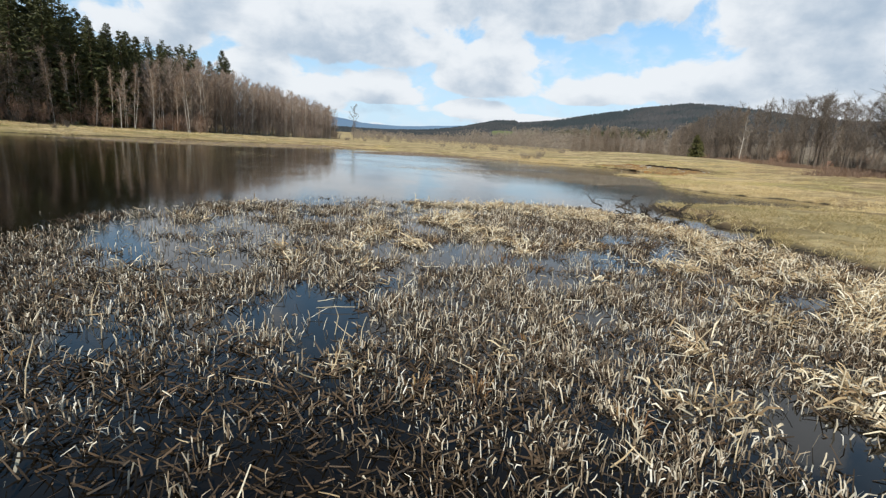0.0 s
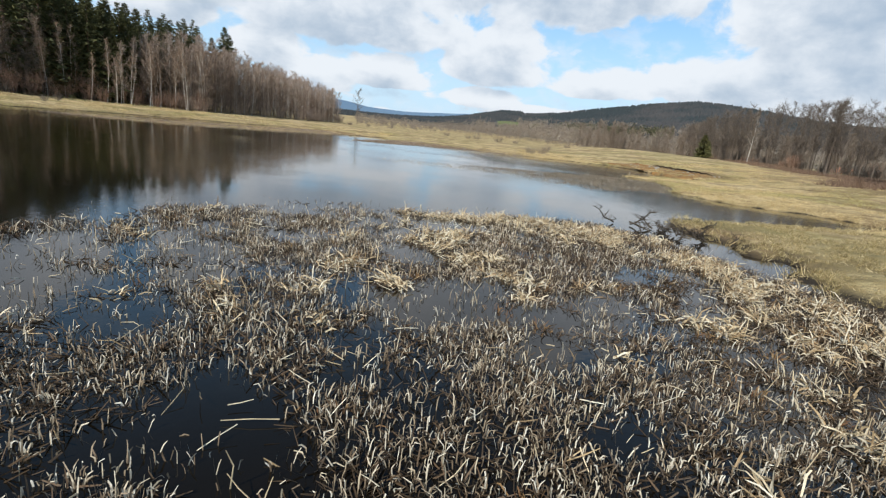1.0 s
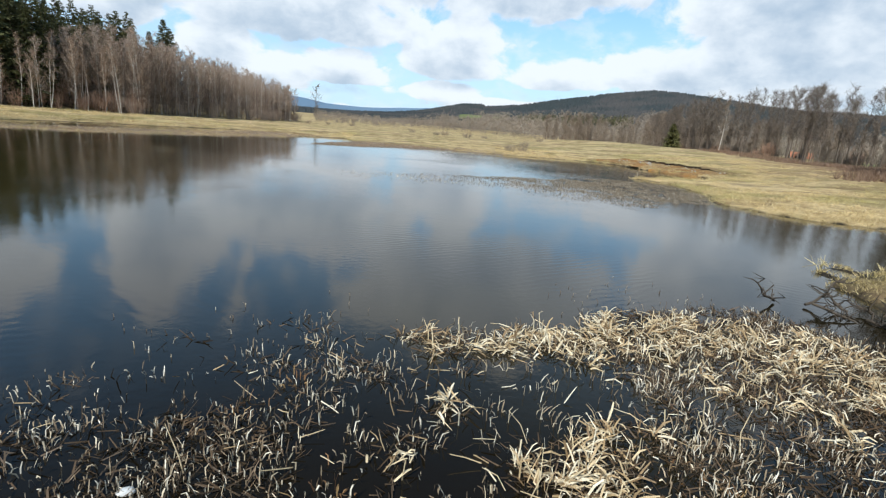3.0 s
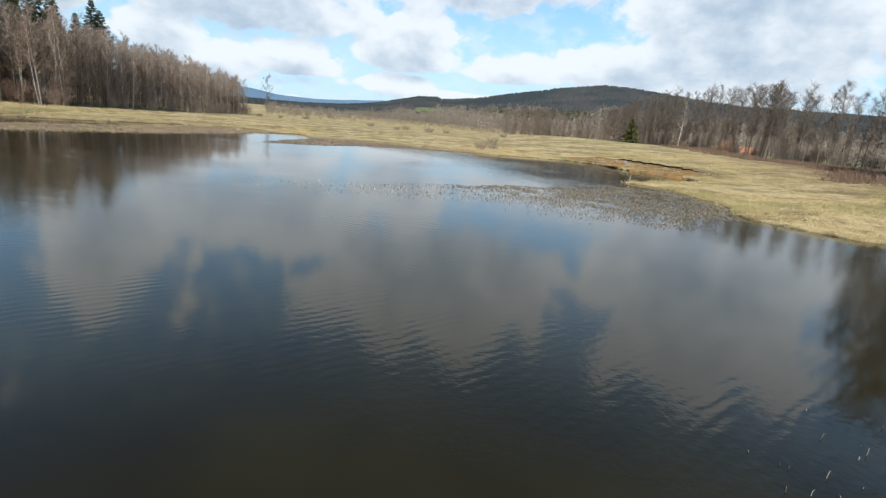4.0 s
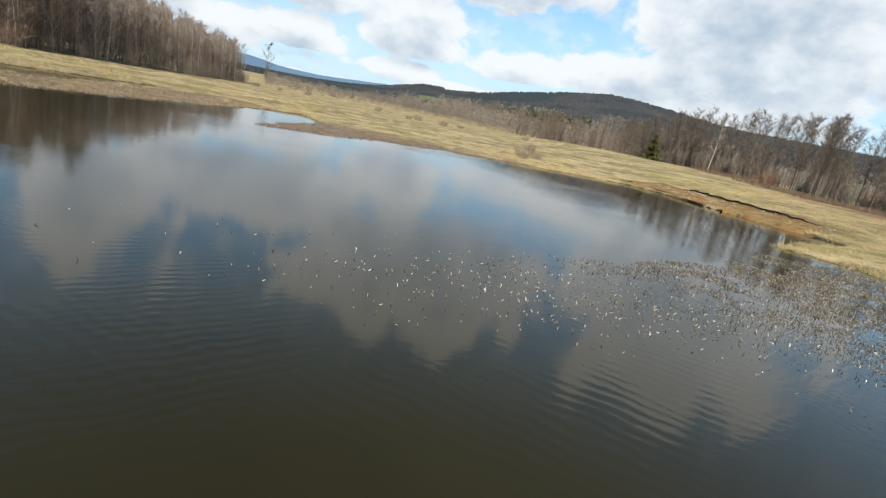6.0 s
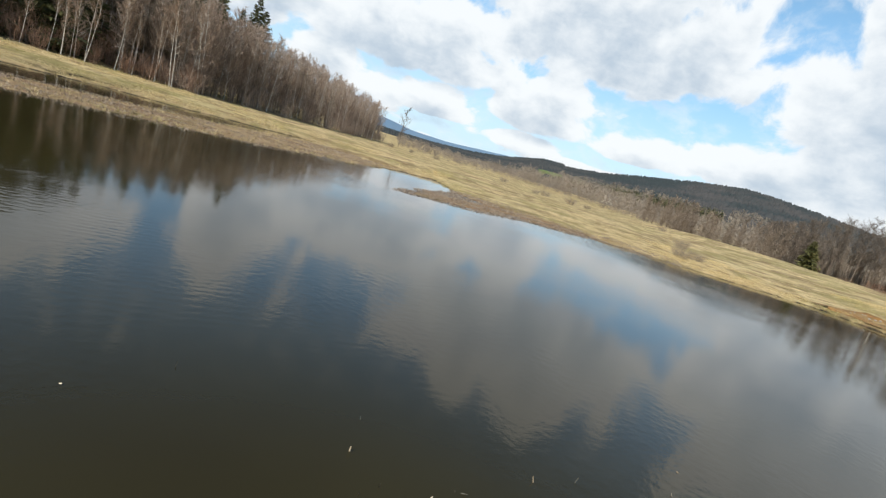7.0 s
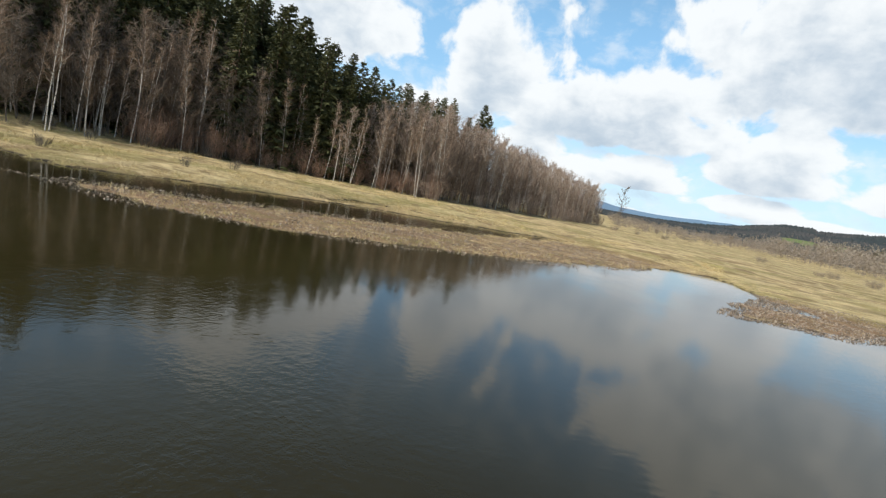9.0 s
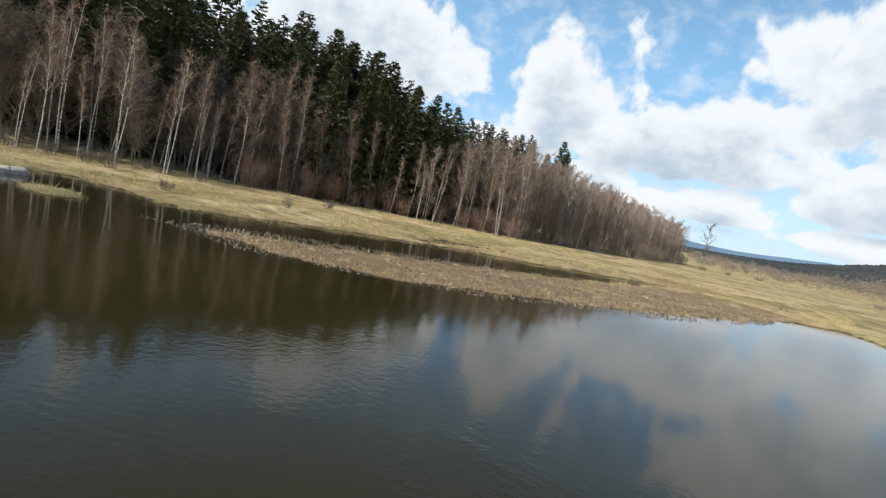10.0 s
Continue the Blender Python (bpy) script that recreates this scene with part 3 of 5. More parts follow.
hr = np.random.RandomState(21)
fir_v, fir_f = [], []
for k in range(15000):
    az, s = hr.uniform(-14, 62), 1 - 0.75 * hr.rand() ** 1.4
    if 4.2 < az < 9.8 and 0.28 < s < 0.50:
        continue
    x, y, z = hill_point(az, s)
    h, r, t = hr.uniform(3, 7), hr.uniform(5, 9), hr.rand()
    q = len(fir_v)
    fir_v += [(x + r * cos(t + m * 1.57), y + r * sin(t + m * 1.57), z - 2.5 + hr.uniform(0, 1.5)) for m in range(4)] + [(x, y, z + h)]
    fir_f += [(q + m, q + (m + 1) % 4, q + 4) for m in range(4)]
tagged(new("hill_woods", mesh_of("hill_woods", fir_v, fir_f, FIR)), "far dense forest of bare and evergreen trees on the hill", "forest", kind="stuff")

fv, ff = [], []
for r in range(5):
    for k in range(9):
        x, y, z = hill_point(4.6 + k * 0.6, 0.31 + r * 0.04 + 0.012 * sin(k))
        fv.append((x, y, z + 1.2))
        if r and k:
            q = len(fv) - 1
            ff.append((q - 10, q - 9, q, q - 1))
fm = bpy.data.meshes.new("green_field")
fm.from_pydata(fv, [], ff)
fm.materials.append(FIELD)
tagged(new("green_field", fm), "small bright green field on the wooded hillside", "field", kind="structure")

rv, rf = [], []
for k in range(361):
    az = -180 + k
    for d, up in ((3600, -0.3), (4300, 1.0)):
        e = interp(RIDGELINE, az) + 0.12 * (value_noise(az * 3.0, 5.0, 7.0) - 0.5)
        a_ = radians(az)
        rv.append((d * sin(a_), d * cos(a_), 4.0 + (d * math.tan(radians(e)) if up > 0 else -20)))
    if k:
        q = 2 * k
        rf.append((q - 2, q, q + 1, q - 1))
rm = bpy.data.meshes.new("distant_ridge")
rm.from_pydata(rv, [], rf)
rm.materials.append(HAZED_RIDGE)
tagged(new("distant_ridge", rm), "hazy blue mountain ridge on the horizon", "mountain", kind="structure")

# ---------------------------------------------------------------- trees


def bare_tree(name, seed, h, lean, bark, twig, limbs, twigs, crown_from, spread, rise, trunks=1, twig_r=0.018, round_top=0.0, stout=0.006):
    """A leafless tree: trunk and limbs in bark, a haze of fine twigs as its crown."""
    r = np.random.RandomState(seed)
    root = new(name)
    stems, arms, fine, fine_r, arm_r = [], [], [], [], []
    n = 9
    s = np.linspace(0, 1, n + 1)
    for stem in range(trunks):
        off = np.array([*r.uniform(-.35, .35, 2), -0.3]) * (trunks > 1) + np.array([0, 0, -0.3]) * (trunks == 1)
        hh = h * (1 if stem == 0 else r.uniform(0.75, 1.0))
        way = np.array([*r.uniform(-lean, lean, 2), 1])
        bow = r.uniform(-lean, lean, 2)
        path = off + way * hh * s[:, None]
        path[:, :2] += bow * (hh * np.sin(s * 3.1) * 0.35)[:, None] + r.uniform(-.03, .03, (n + 1, 2)) * s[:, None] * hh * 0.15
        stems.append((path, stout * hh * (1 - s) ** 0.85 + 0.012))
        count = limbs // trunks
        u = crown_from + (1 - crown_from) * (np.arange(count) + r.rand(count)) / count
        q = np.stack([np.interp(u * n, np.arange(n + 1), path[:, a]) for a in range(3)], 1)
        az = r.uniform(0, 2 * pi, count)
        ln = spread * hh * ((1.15 - u) * (1 - round_top) + round_top * (0.25 + 0.75 * np.sin(pi * np.clip((u - crown_from) / (1.08 - crown_from), 0, 1)))) * r.uniform(0.6, 1.3, count)
        d = np.stack([np.cos(az), np.sin(az), rise * r.uniform(0.6, 1.5, count)], 1)
        d /= np.linalg.norm(d, axis=1, keepdims=True)
        p1, p2 = q + d * ln[:, None] * 0.5, q + d * ln[:, None] + np.stack([0 * ln, 0 * ln, ln * 0.18], 1)
        p1[:, :2] += r.uniform(-.06, .06, (count, 2)) * ln[:, None]
        arms.append(np.stack([q, p1, p2], 1))
        arm_r.append(np.stack([0.0042 * hh * (1.1 - u), 0.0024 * hh * (1.1 - u) + .006, 0.008 + 0 * u], 1))
        m = twigs // limbs
        k = np.repeat(np.arange(count), m)
        w = r.uniform(0.1, 1.05, len(k))[:, None]
        b0 = np.where(w < 0.5, q[k] + (p1 - q)[k] * w * 2, p1[k] + (p2 - p1)[k] * (w * 2 - 1))
        dd = d[k] * 0.45 + np.stack([r.normal(0, .6, len(k)), r.normal(0, .6, len(k)), r.normal(0.28, .5, len(k))], 1)
        dd /= np.linalg.norm(dd, axis=1, keepdims=True)
        tl = r.uniform(0.04, 0.10, len(k)) * hh * (1.2 - 0.5 * u[k])
        fine.append(np.stack([b0, b0 + dd * tl[:, None]], 1))
        fine_r.append(np.stack([np.full(len(k), twig_r), np.full(len(k), twig_r * 0.45)], 1))
    wood = [strands(p[None], q[None], 6) for p, q in stems]
    part("trunk", mesh_of(name + "_trunk", *joined(*wood), bark, True), root)
    haze = ribbons(np.concatenate(fine), np.concatenate(fine_r) * 1.45, r)
    crown = mesh_of(name + "_crown", *joined(haze, strands(np.concatenate(arms), np.concatenate(arm_r))), twig)
    crown.materials.append(bark)
    crown.polygons.foreach_set("material_index", (np.arange(len(crown.polygons)) >= len(haze[1])).astype(np.int32))
    part("crown", crown, root)
    return root


def spruce(name, seed, h, width, rings=40, needle=NEEDLE):
    r = np.random.RandomState(seed)
    root = new(name)
    stem = np.array([[(0, 0, -0.4), (0.05, 0, h * 0.5), (0, 0.05, h * 0.97)]], float)
    part("trunk", mesh_of(name + "_trunk", *strands(stem, [[0.012 * h, 0.008 * h, 0.02]], 6), SPRUCE_BARK, True), root)
    n = rings * 7
    k = np.arange(n)
    s = np.clip((k + r.uniform(-5, 5, n)) / n, 0, 0.985)
    a = k * 2.4 + r.uniform(-.5, .5, n)
    ln = (width * (1 - s) ** 0.72 + 0.22) * r.uniform(0.62, 1.12, n) * (1 + 0.22 * np.sin(a * 2 + seed) * (s < 0.9))
    out = np.stack([np.cos(a), np.sin(a), 0 * a], 1)
    sd = np.stack([-np.sin(a), np.cos(a), 0 * a], 1)
    up = np.array([[0, 0, 1.0]])
    b0 = np.stack([0 * s, 0 * s, h * (0.04 + 0.95 * s)], 1)
    dip = 0.75 * s - 0.50 + r.uniform(-.12, .12, n)
    mid = b0 + out * (ln * 0.5)[:, None] + up * (ln * (0.5 * dip - 0.06))[:, None]
    end = b0 + out * ln[:, None] + up * (ln * (dip + 0.10))[:, None]
    boughs = ribbons(np.stack([b0, mid, end], 1), np.stack([0.08 + 0 * ln, 0.13 + 0.04 * ln, 0.03 + 0 * ln], 1), r, 3.0)
    # side sprays hang from both sides of each bough
    m = 12 if rings > 30 else 7
    q = np.repeat(k, m)
    u = r.uniform(0.15, 1.0, len(q))[:, None]
    c = np.where(u < 0.5, b0[q] + (mid - b0)[q] * u * 2, mid[q] + (end - mid)[q] * (u * 2 - 1))
    w = (ln[q] * 0.34 * (1.2 - u[:, 0]) + 0.30) * r.uniform(0.6, 1.25, len(q))
    turn = np.where(np.arange(len(q)) % 2, 1.0, -1.0)
    d = sd[q] * turn[:, None] * r.uniform(0.4, 1.0, (len(q), 1)) + out[q] * r.uniform(0.3, 1.0, (len(q), 1)) - up * r.uniform(-0.1, 0.85, (len(q), 1))
    thick = (0.075 + 0.028 * ln[q]) * (1.0 if rings > 30 else 1.5)
    sprays = ribbons(np.stack([c, c + d * w[:, None]], 1), np.stack([thick, thick * 0.25], 1), r, 1.0)
    top = np.array([[[0.02, 0, h * 0.93], [0, 0.02, h]]] * 4)
    tips = ribbons(top, np.tile([[0.10, 0.02]], (4, 1)), r)
    crown = joined(boughs, sprays, tips)
    part("crown", mesh_of(name + "_crown", *crown, needle), root)
    return root


def shrub(name, seed, h, twig, stems, width, thick=0.02):
    r = np.random.RandomState(seed)
    az, d = r.uniform(0, 6.28, stems), r.rand(stems) ** 0.5 * width
    p0 = np.stack([d * 0.5 * np.cos(az), d * 0.5 * np.sin(az), np.full(stems, -0.1)], 1)
    p2 = np.stack([d * np.cos(az), d * np.sin(az), h * r.uniform(0.5, 1.05, stems)], 1)
    p1 = (p0 + p2) / 2 + r.uniform(-.1, .1, (stems, 3)) * np.array([1, 1, 0]) * h
    main = ribbons(np.stack([p0, p1, p2], 1), np.tile([[thick * 1.4, thick * 0.95, thick * 0.35]], (stems, 1)), r)
    k = np.repeat(np.arange(stems), 10)
    b0 = p1[k] + (p2 - p1)[k] * r.uniform(-0.5, 0.9, (len(k), 1))
    e = np.stack([r.normal(0, .4, len(k)), r.normal(0, .4, len(k)), r.uniform(0.2, 1, len(k))], 1)
    e /= np.linalg.norm(e, axis=1, keepdims=True)
    fine = ribbons(np.stack([b0, b0 + e * (h * r.uniform(0.12, 0.32, len(k)))[:, None]], 1), np.tile([[thick * 0.85, thick * 0.3]], (len(k), 1)), r)
    return new(name, mesh_of(name, *joined(main, fine), twig))


def scatter(models, spots, label, category, grp="", size=(0.82, 1.18)):
    """Stands copies of the models on the ground at the spots (x, y or x, y, scale)."""
    zs = height(np.array([q[0] for q in spots]), np.array([q[1] for q in spots]))
    for k, q in enumerate(spots):
        x, y = q[0], q[1]
        s = q[2] if len(q) > 2 else rng.uniform(*size)
        src = models[k % len(models)]
        ob = copy_thing(src, pose(x, y, float(zs[k]), rng.uniform(-2, 2), rng.uniform(-2, 2), rng.uniform(0, 360)))
        ob.scale = (s * rng.uniform(0.9, 1.1),) * 2 + (s,)
        tagged(ob, label, category, grp)
    for src in models:
        for o in (*src.children_recursive, src):
            bpy.data.objects.remove(o)


def massed(name, models, spots, size, label, category):
    """One object of many trees that nobody could tell apart."""
    vs, fs, ms, n = [], [], [], 0
    zs = height(np.array([q[0] for q in spots]), np.array([q[1] for q in spots]))
    for k, (x, y) in enumerate(spots):
        a, s = rng.uniform(0, 6.28), rng.uniform(*size)
        turn = np.array([[cos(a), -sin(a), 0], [sin(a), cos(a), 0], [0, 0, 1]]) * s
        for slot, piece in enumerate(models[k % len(models)].children):
            m = piece.data
            v, f = np.empty(len(m.vertices) * 3, np.float32), np.empty(len(m.loops), np.int32)
            m.vertices.foreach_get("co", v)
            m.loops.foreach_get("vertex_index", f)
            vs.append(v.reshape(-1, 3) @ turn.T + np.array([x, y, zs[k]]))
            fs.append(f.reshape(-1, 4) + n)
            own = np.empty(len(f) // 4, np.int32)
            m.polygons.foreach_get("material_index", own)
            ms.append(np.where(own == 0, slot, 0).astype(np.int32))
            n += len(m.vertices)
    mats = [piece.data.materials[0] for piece in models[0].children]
    mesh = mesh_of(name, np.concatenate(vs), np.concatenate(fs), mats[0])
    mesh.materials.append(mats[1])
    mesh.polygons.foreach_set("material_index", np.concatenate(ms))
    tagged(new(name, mesh), label, category, kind="stuff")


def inside(x, y, ring):
    return float(edge_distance(np.array([x]), np.array([y]), ring)[0])


def wood_spots(count, lo, hi, keep, seed, gap):
    """Places in the wood, from lo to hi metres behind its front."""
    r = np.random.RandomState(seed)
    x, y = r.uniform(-165, -53, 16000), r.uniform(30, 256, 16000)
    d = -edge_distance(x, y, FRONT)
    found = []
    for k in np.where((d > lo) & (d < hi) & keep(x, y, d))[0]:
        if all((x[k] - p) ** 2 + (y[k] - q) ** 2 > gap * gap for p, q in found):
            found.append((float(x[k]), float(y[k])))
            if len(found) == count:
                break
    return found


# how high the wood stands against the sky from the water before it: azimuth, elevation (degrees)
SPRUCE_LINE = [(-95, 19), (-80, 18.5), (-70, 17.3), (-62, 16.3), (-57, 16.6), (-50, 15.4), (-44, 13.0), (-40, 11.8), (-36, 10.2), (-32, 9.9), (-27, 9.7), (-24.4, 9.3), (-22, 6)]
BARE_LINE = [(-95, 13), (-76, 11.5), (-66, 10), (-56, 10.8), (-50, 9.6), (-46, 7.8), (-40, 6.4), (-36, 7.6), (-31, 8.8), (-24, 6.8), (-18, 5.1), (-11.5, 3.3), (-9, 2.6)]


def under_line(spots, line, model_h, low, high, cap, view=(-18.0, 46.5), eye=3.8):
    """Gives each spot the scale at which its tree reaches from low to high of the line."""
    zs = height(np.array([q[0] for q in spots]), np.array([q[1] for q in spots]))
    found = []
    for (x, y), z in zip(spots, zs):
        dx, dy = x - view[0], y - view[1]
        rise = eye + hypot(dx, dy) * math.tan(radians(interp(line, math.degrees(atan2(dx, dy))))) - z
        found.append((x, y, min(cap, max(0.3, rise / model_h * rng.uniform(low, high)))))
    return found


near_wood = lambda x, y, d: (y < 128) & ((np.abs(np.degrees(np.arctan2(x + 18, y - 46.5)) + 41.5) > 3.6) | (d < 1.0))
birches = [bare_tree("birch", 20 + k, 17.5, 0.08, BIRCH_BARK, TWIG, 22, 560, 0.40, 0.145, 1.6, 1 if k % 3 else 2, 0.012, 0.1, 0.0046) for k in range(7)]
scatter(birches, under_line(wood_spots(104, -2.5, 9, near_wood, 3, 1.7), BARE_LINE, 17.5, 0.62, 1.06, 1.2), "slender leafless birch with white bark at the wood's edge", "birch", "birches at the wood's edge")
dark_trees = [bare_tree("bare_tree", 30 + k, 16, 0.09, ALDER_BARK, TWIG_DARK, 32, 1060, 0.08, 0.24, 1.0, 1, 0.014, 0.35) for k in range(5)]
massed("inner_wood", dark_trees, wood_spots(80, 4, 17, near_wood, 33, 1.8), (0.72, 1.05), "dense leafless brown wood before the spruces", "woods")
scatter(dark_trees, under_line(wood_spots(80, 0, 12, near_wood, 13, 2.0), BARE_LINE, 16, 0.55, 1.0, 1.15), "leafless dark-barked tree in the edge of the wood", "tree", "bare trees in the wood")
broad_trees = [bare_tree("bare_tree", 60 + k, 15, 0.10, ALDER_BARK, TWIG_GREY, 32, 1000, 0.16, 0.25, 1.0, 1, 0.016, 0.6) for k in range(4)]
scatter(broad_trees, under_line(wood_spots(50, 1, 14, near_wood, 5, 3.0), BARE_LINE, 15, 0.55, 0.98, 1.15), "leafless grey broad-crowned tree among the birches", "tree", "bare trees in the wood")

birches = [bare_tree("birch", 40 + k, 14.0, 0.06, BIRCH_BARK, TWIG_PALE, 24, 700, 0.22, 0.19, 1.15, 1, 0.014, 0.5, 0.0046) for k in range(5)]
dark_trees = [bare_tree("bare_tree", 50 + k, 13.5, 0.06, ALDER_BARK, TWIG_STAND, 24, 720, 0.06, 0.20, 1.1, 1, 0.015, 0.55) for k in range(4)]
stand = lambda x, y, d: (y >= 112) & (x > -95)
scatter(birches, under_line(wood_spots(126, -1, 16, stand, 4, 1.9) + [(-63 + 0.26 * k - 7 * (k * 0.37 % 1), 126 + 1.5 * k) for k in range(26)], BARE_LINE, 14, 0.82, 1.06, 1.5), "tall thin birch in a dense leafless stand", "birch", "birch stand")
massed("stand_wood", dark_trees, wood_spots(110, 3, 22, stand, 24, 1.8), (0.75, 1.12), "dense inner wood of slim leafless trees", "woods")
scatter(dark_trees, under_line(wood_spots(84, 0, 6, stand, 14, 1.8) + [(-61.5 + 0.26 * k - 6 * (k * 0.61 % 1), 127 + 1.6 * k) for k in range(24)], BARE_LINE, 13.5, 0.62, 1.0, 1.4), "slim brown leafless tree in the dense stand", "tree", "trees in the birch stand")

spots = wood_spots(190, 11, 48, lambda x, y, d: (y < 136) | ((d > 24) & (y < 180) & (x > -100)), 6, 3.2)
depth = [-inside(x, y, FRONT) for x, y in spots]
near = [q for q, d in zip(spots, depth) if d < 19] + [(-79, 178), (-82, 172), (-76, 168), (-84, 163), (-86, 99), (-83, 112), (-80, 118), (-84, 105), (-81, 108.5), (-78.5, 111), (-82, 115), (-76, 114), (-85, 110), (-79, 116), (-75.5, 117.5)]
scatter([spruce("spruce", 80 + k, 26, 5.6 + 0.4 * k, 36) for k in range(5)], under_line(near, SPRUCE_LINE, 26, 0.76, 1.04, 1.35), "tall dark green spruce with drooping branches", "spruce", "spruces")
scatter([spruce("spruce", 90 + k, 27, 6.2 + 0.35 * k, 24) for k in range(4)], under_line([q for q, d in zip(spots, depth) if d >= 19], SPRUCE_LINE, 27, 0.74, 1.03, 1.35),
        "tall spruce deep in the dark wood", "spruce", "spruces")

thickets = [shrub("shrub", 100 + k, 5.2, TWIG_RED, 36, 2.4, 0.022) for k in range(4)]
scatter(thickets, wood_spots(60, -2.0, 5, lambda x, y, d: (y > 84) & (y < 126), 7, 1.7), "reddish brown leafless thicket at the wood's edge", "shrub", "thicket", (0.4, 1.1))
thickets = [shrub("shrub", 105 + k, 5.2, TWIG_PALE, 30, 2.4, 0.022) for k in range(3)]
scatter(thickets, wood_spots(110, -2.4, 4, lambda x, y, d: y > 120, 9, 1.5), "pale brown leafless thicket at the foot of the birch stand", "shrub", "thicket", (0.35, 0.95))
thickets = [shrub("shrub", 110 + k, 2.4, TWIG_GREY, 34, 1.5, 0.020) for k in range(3)]
scatter(thickets, wood_spots(60, -5, 6, lambda x, y, d: y < 110, 8, 2.2) + [(-66, 86, .5), (-60, 76, .4), (-63, 66, .5)], "grey leafless bush on the grass before the wood", "shrub", "bushes before the wood", (0.35, 1.0))

# the alders to the east, several ranks deep, and the brush under them
ALDERS = [(150, 330), (122, 245), (114, 210), (107, 183), (99, 150), (93, 122), (90, 102), (84, 87), (74, 75), (61, 64)]


def alder_spots(count, back_lo, back_hi, north=0.0):
    """Places along the row of alders, from back_lo to back_hi metres behind its front."""
    legs = [(a, b, hypot(b[0] - a[0], b[1] - a[1])) for a, b in zip(ALDERS, ALDERS[1:]) if b[1] > north]
    found = []
    for k in range(count):
        (ax, ay), (bx, by), _ = rng.choices(legs, [q[2] for q in legs])[0]
        u, back = rng.random(), rng.uniform(back_lo, back_hi)
        found.append((ax + (bx - ax) * u + back, ay + (by - ay) * u + back * 0.45))
    return found


def clear_of_gap(spots):
    """Leaves open the gap in the brush before the house."""
    return [q for q in spots if abs((q[0] - 202) * 0.767 - (q[1] - 266) * 0.642) > 2.0]


ALDER_LINE = [(24, 4.9), (30, 5.0), (34, 5.7), (38.7, 6.5), (44, 6.4), (50, 6.8), (60, 7.6)]
alders = [bare_tree("alder", 120 + k, 17.5, 0.02, ALDER_BARK, TWIG_ALDER, 38, 1100, 0.30, 0.13, 0.75, 1, 0.0105, 0.85, 0.0072) for k in range(7)]
row = alder_spots(54, -3, 2, 100) + alder_spots(24, -3, 3) + alder_spots(26, 4, 30, 90) + [(62 + 3.1 * k + rng.uniform(-1, 1), 65 + 2.8 * k + rng.uniform(-1, 1)) for k in range(8)]
row += [(86 + 0.7 * k + rng.uniform(-1, 1), 89 + 3.6 * k) for k in range(9)] + [(93.5, 125), (96, 133), (98, 141), (101, 155), (103, 166)]
scatter(alders, under_line(row, ALDER_LINE, 17.5, 0.80, 1.03, 1.2, (-4.0, 23.0), 3.9), "tall dark leafless alder beside the meadow", "alder", "row of alders")
giants = [bare_tree("bare_tree", 180 + k, 24, 0.04, ALDER_BARK, TWIG_ALDER, 60, 4200, 0.12, 0.21, 0.7, 1, 0.020, 0.8, 0.009) for k in range(2)]
scatter(giants, [(57.6, 62.2, 1.0), (60.5, 58.5, 1.05), (63, 67, .95), (66, 54, 1.0), (64, 73, .8), (70, 60, .9)], "huge dark leafless tree with a dense crown beside the bank", "tree", "large trees by the bank")
young = [bare_tree("bare_tree", 130 + k, 9.5, 0.04, ALDER_BARK, TWIG_BELT, 24, 800, 0.08, 0.22, 1.3, 1, 0.021, 0.6) for k in range(5)]
massed("belt_wood", young, clear_of_gap(alder_spots(66, 3, 30, 110) + alder_spots(44, 2, 12)), (0.6, 1.25), "dense young leafless wood behind the alders", "woods")
nr = np.random.RandomState(71)
massed("north_wood", young, [(d_ * sin(a_), d_ * cos(a_)) for a_, d_ in zip(np.radians(nr.uniform(13.5, 28, 62)), nr.uniform(285, 350, 62))], (1.1, 2.0), "brown leafless wood at the far end of the meadow", "woods")
scatter(young, clear_of_gap(alder_spots(56, 3, 11, 100)), "slim brown leafless tree in the belt by the meadow", "tree", "young trees among the alders", (0.45, 1.1))
lone = [bare_tree("birch", 140, 17, 0.03, BIRCH_BARK, TWIG_BELT, 26, 620, 0.35, 0.17, 1.3, 1, 0.022)]
scatter(lone, [(104, 181.5, 1.08)], "white-barked birch standing among dark alders", "birch", "birches by the meadow")
scatter([spruce("spruce", 98, 11, 5.2, 26, OLIVE)], [(110, 226, 1.0), (114, 231, .8)], "small olive-green spruce at the edge of the alders", "spruce", "spruces by the meadow")
bushes = [shrub("shrub", 150 + k, 5.5, TWIG_RED if k == 2 else TWIG_GREY, 46, 3.2, 0.036) for k in range(4)]
scatter(bushes, clear_of_gap(alder_spots(100, -2, 16, 85) + alder_spots(30, -1, 6)), "tangled grey-brown brush beneath the alders", "shrub", "brush under the alders", (0.25, 0.8))
scatter([shrub("shrub", 158, 7.5, PALE_TWIG, 90, 6.5, 0.05)], [(141, 400, 1.0), (128, 396, .7)], "large pale rounded leafless bush at the meadow's far edge", "shrub")

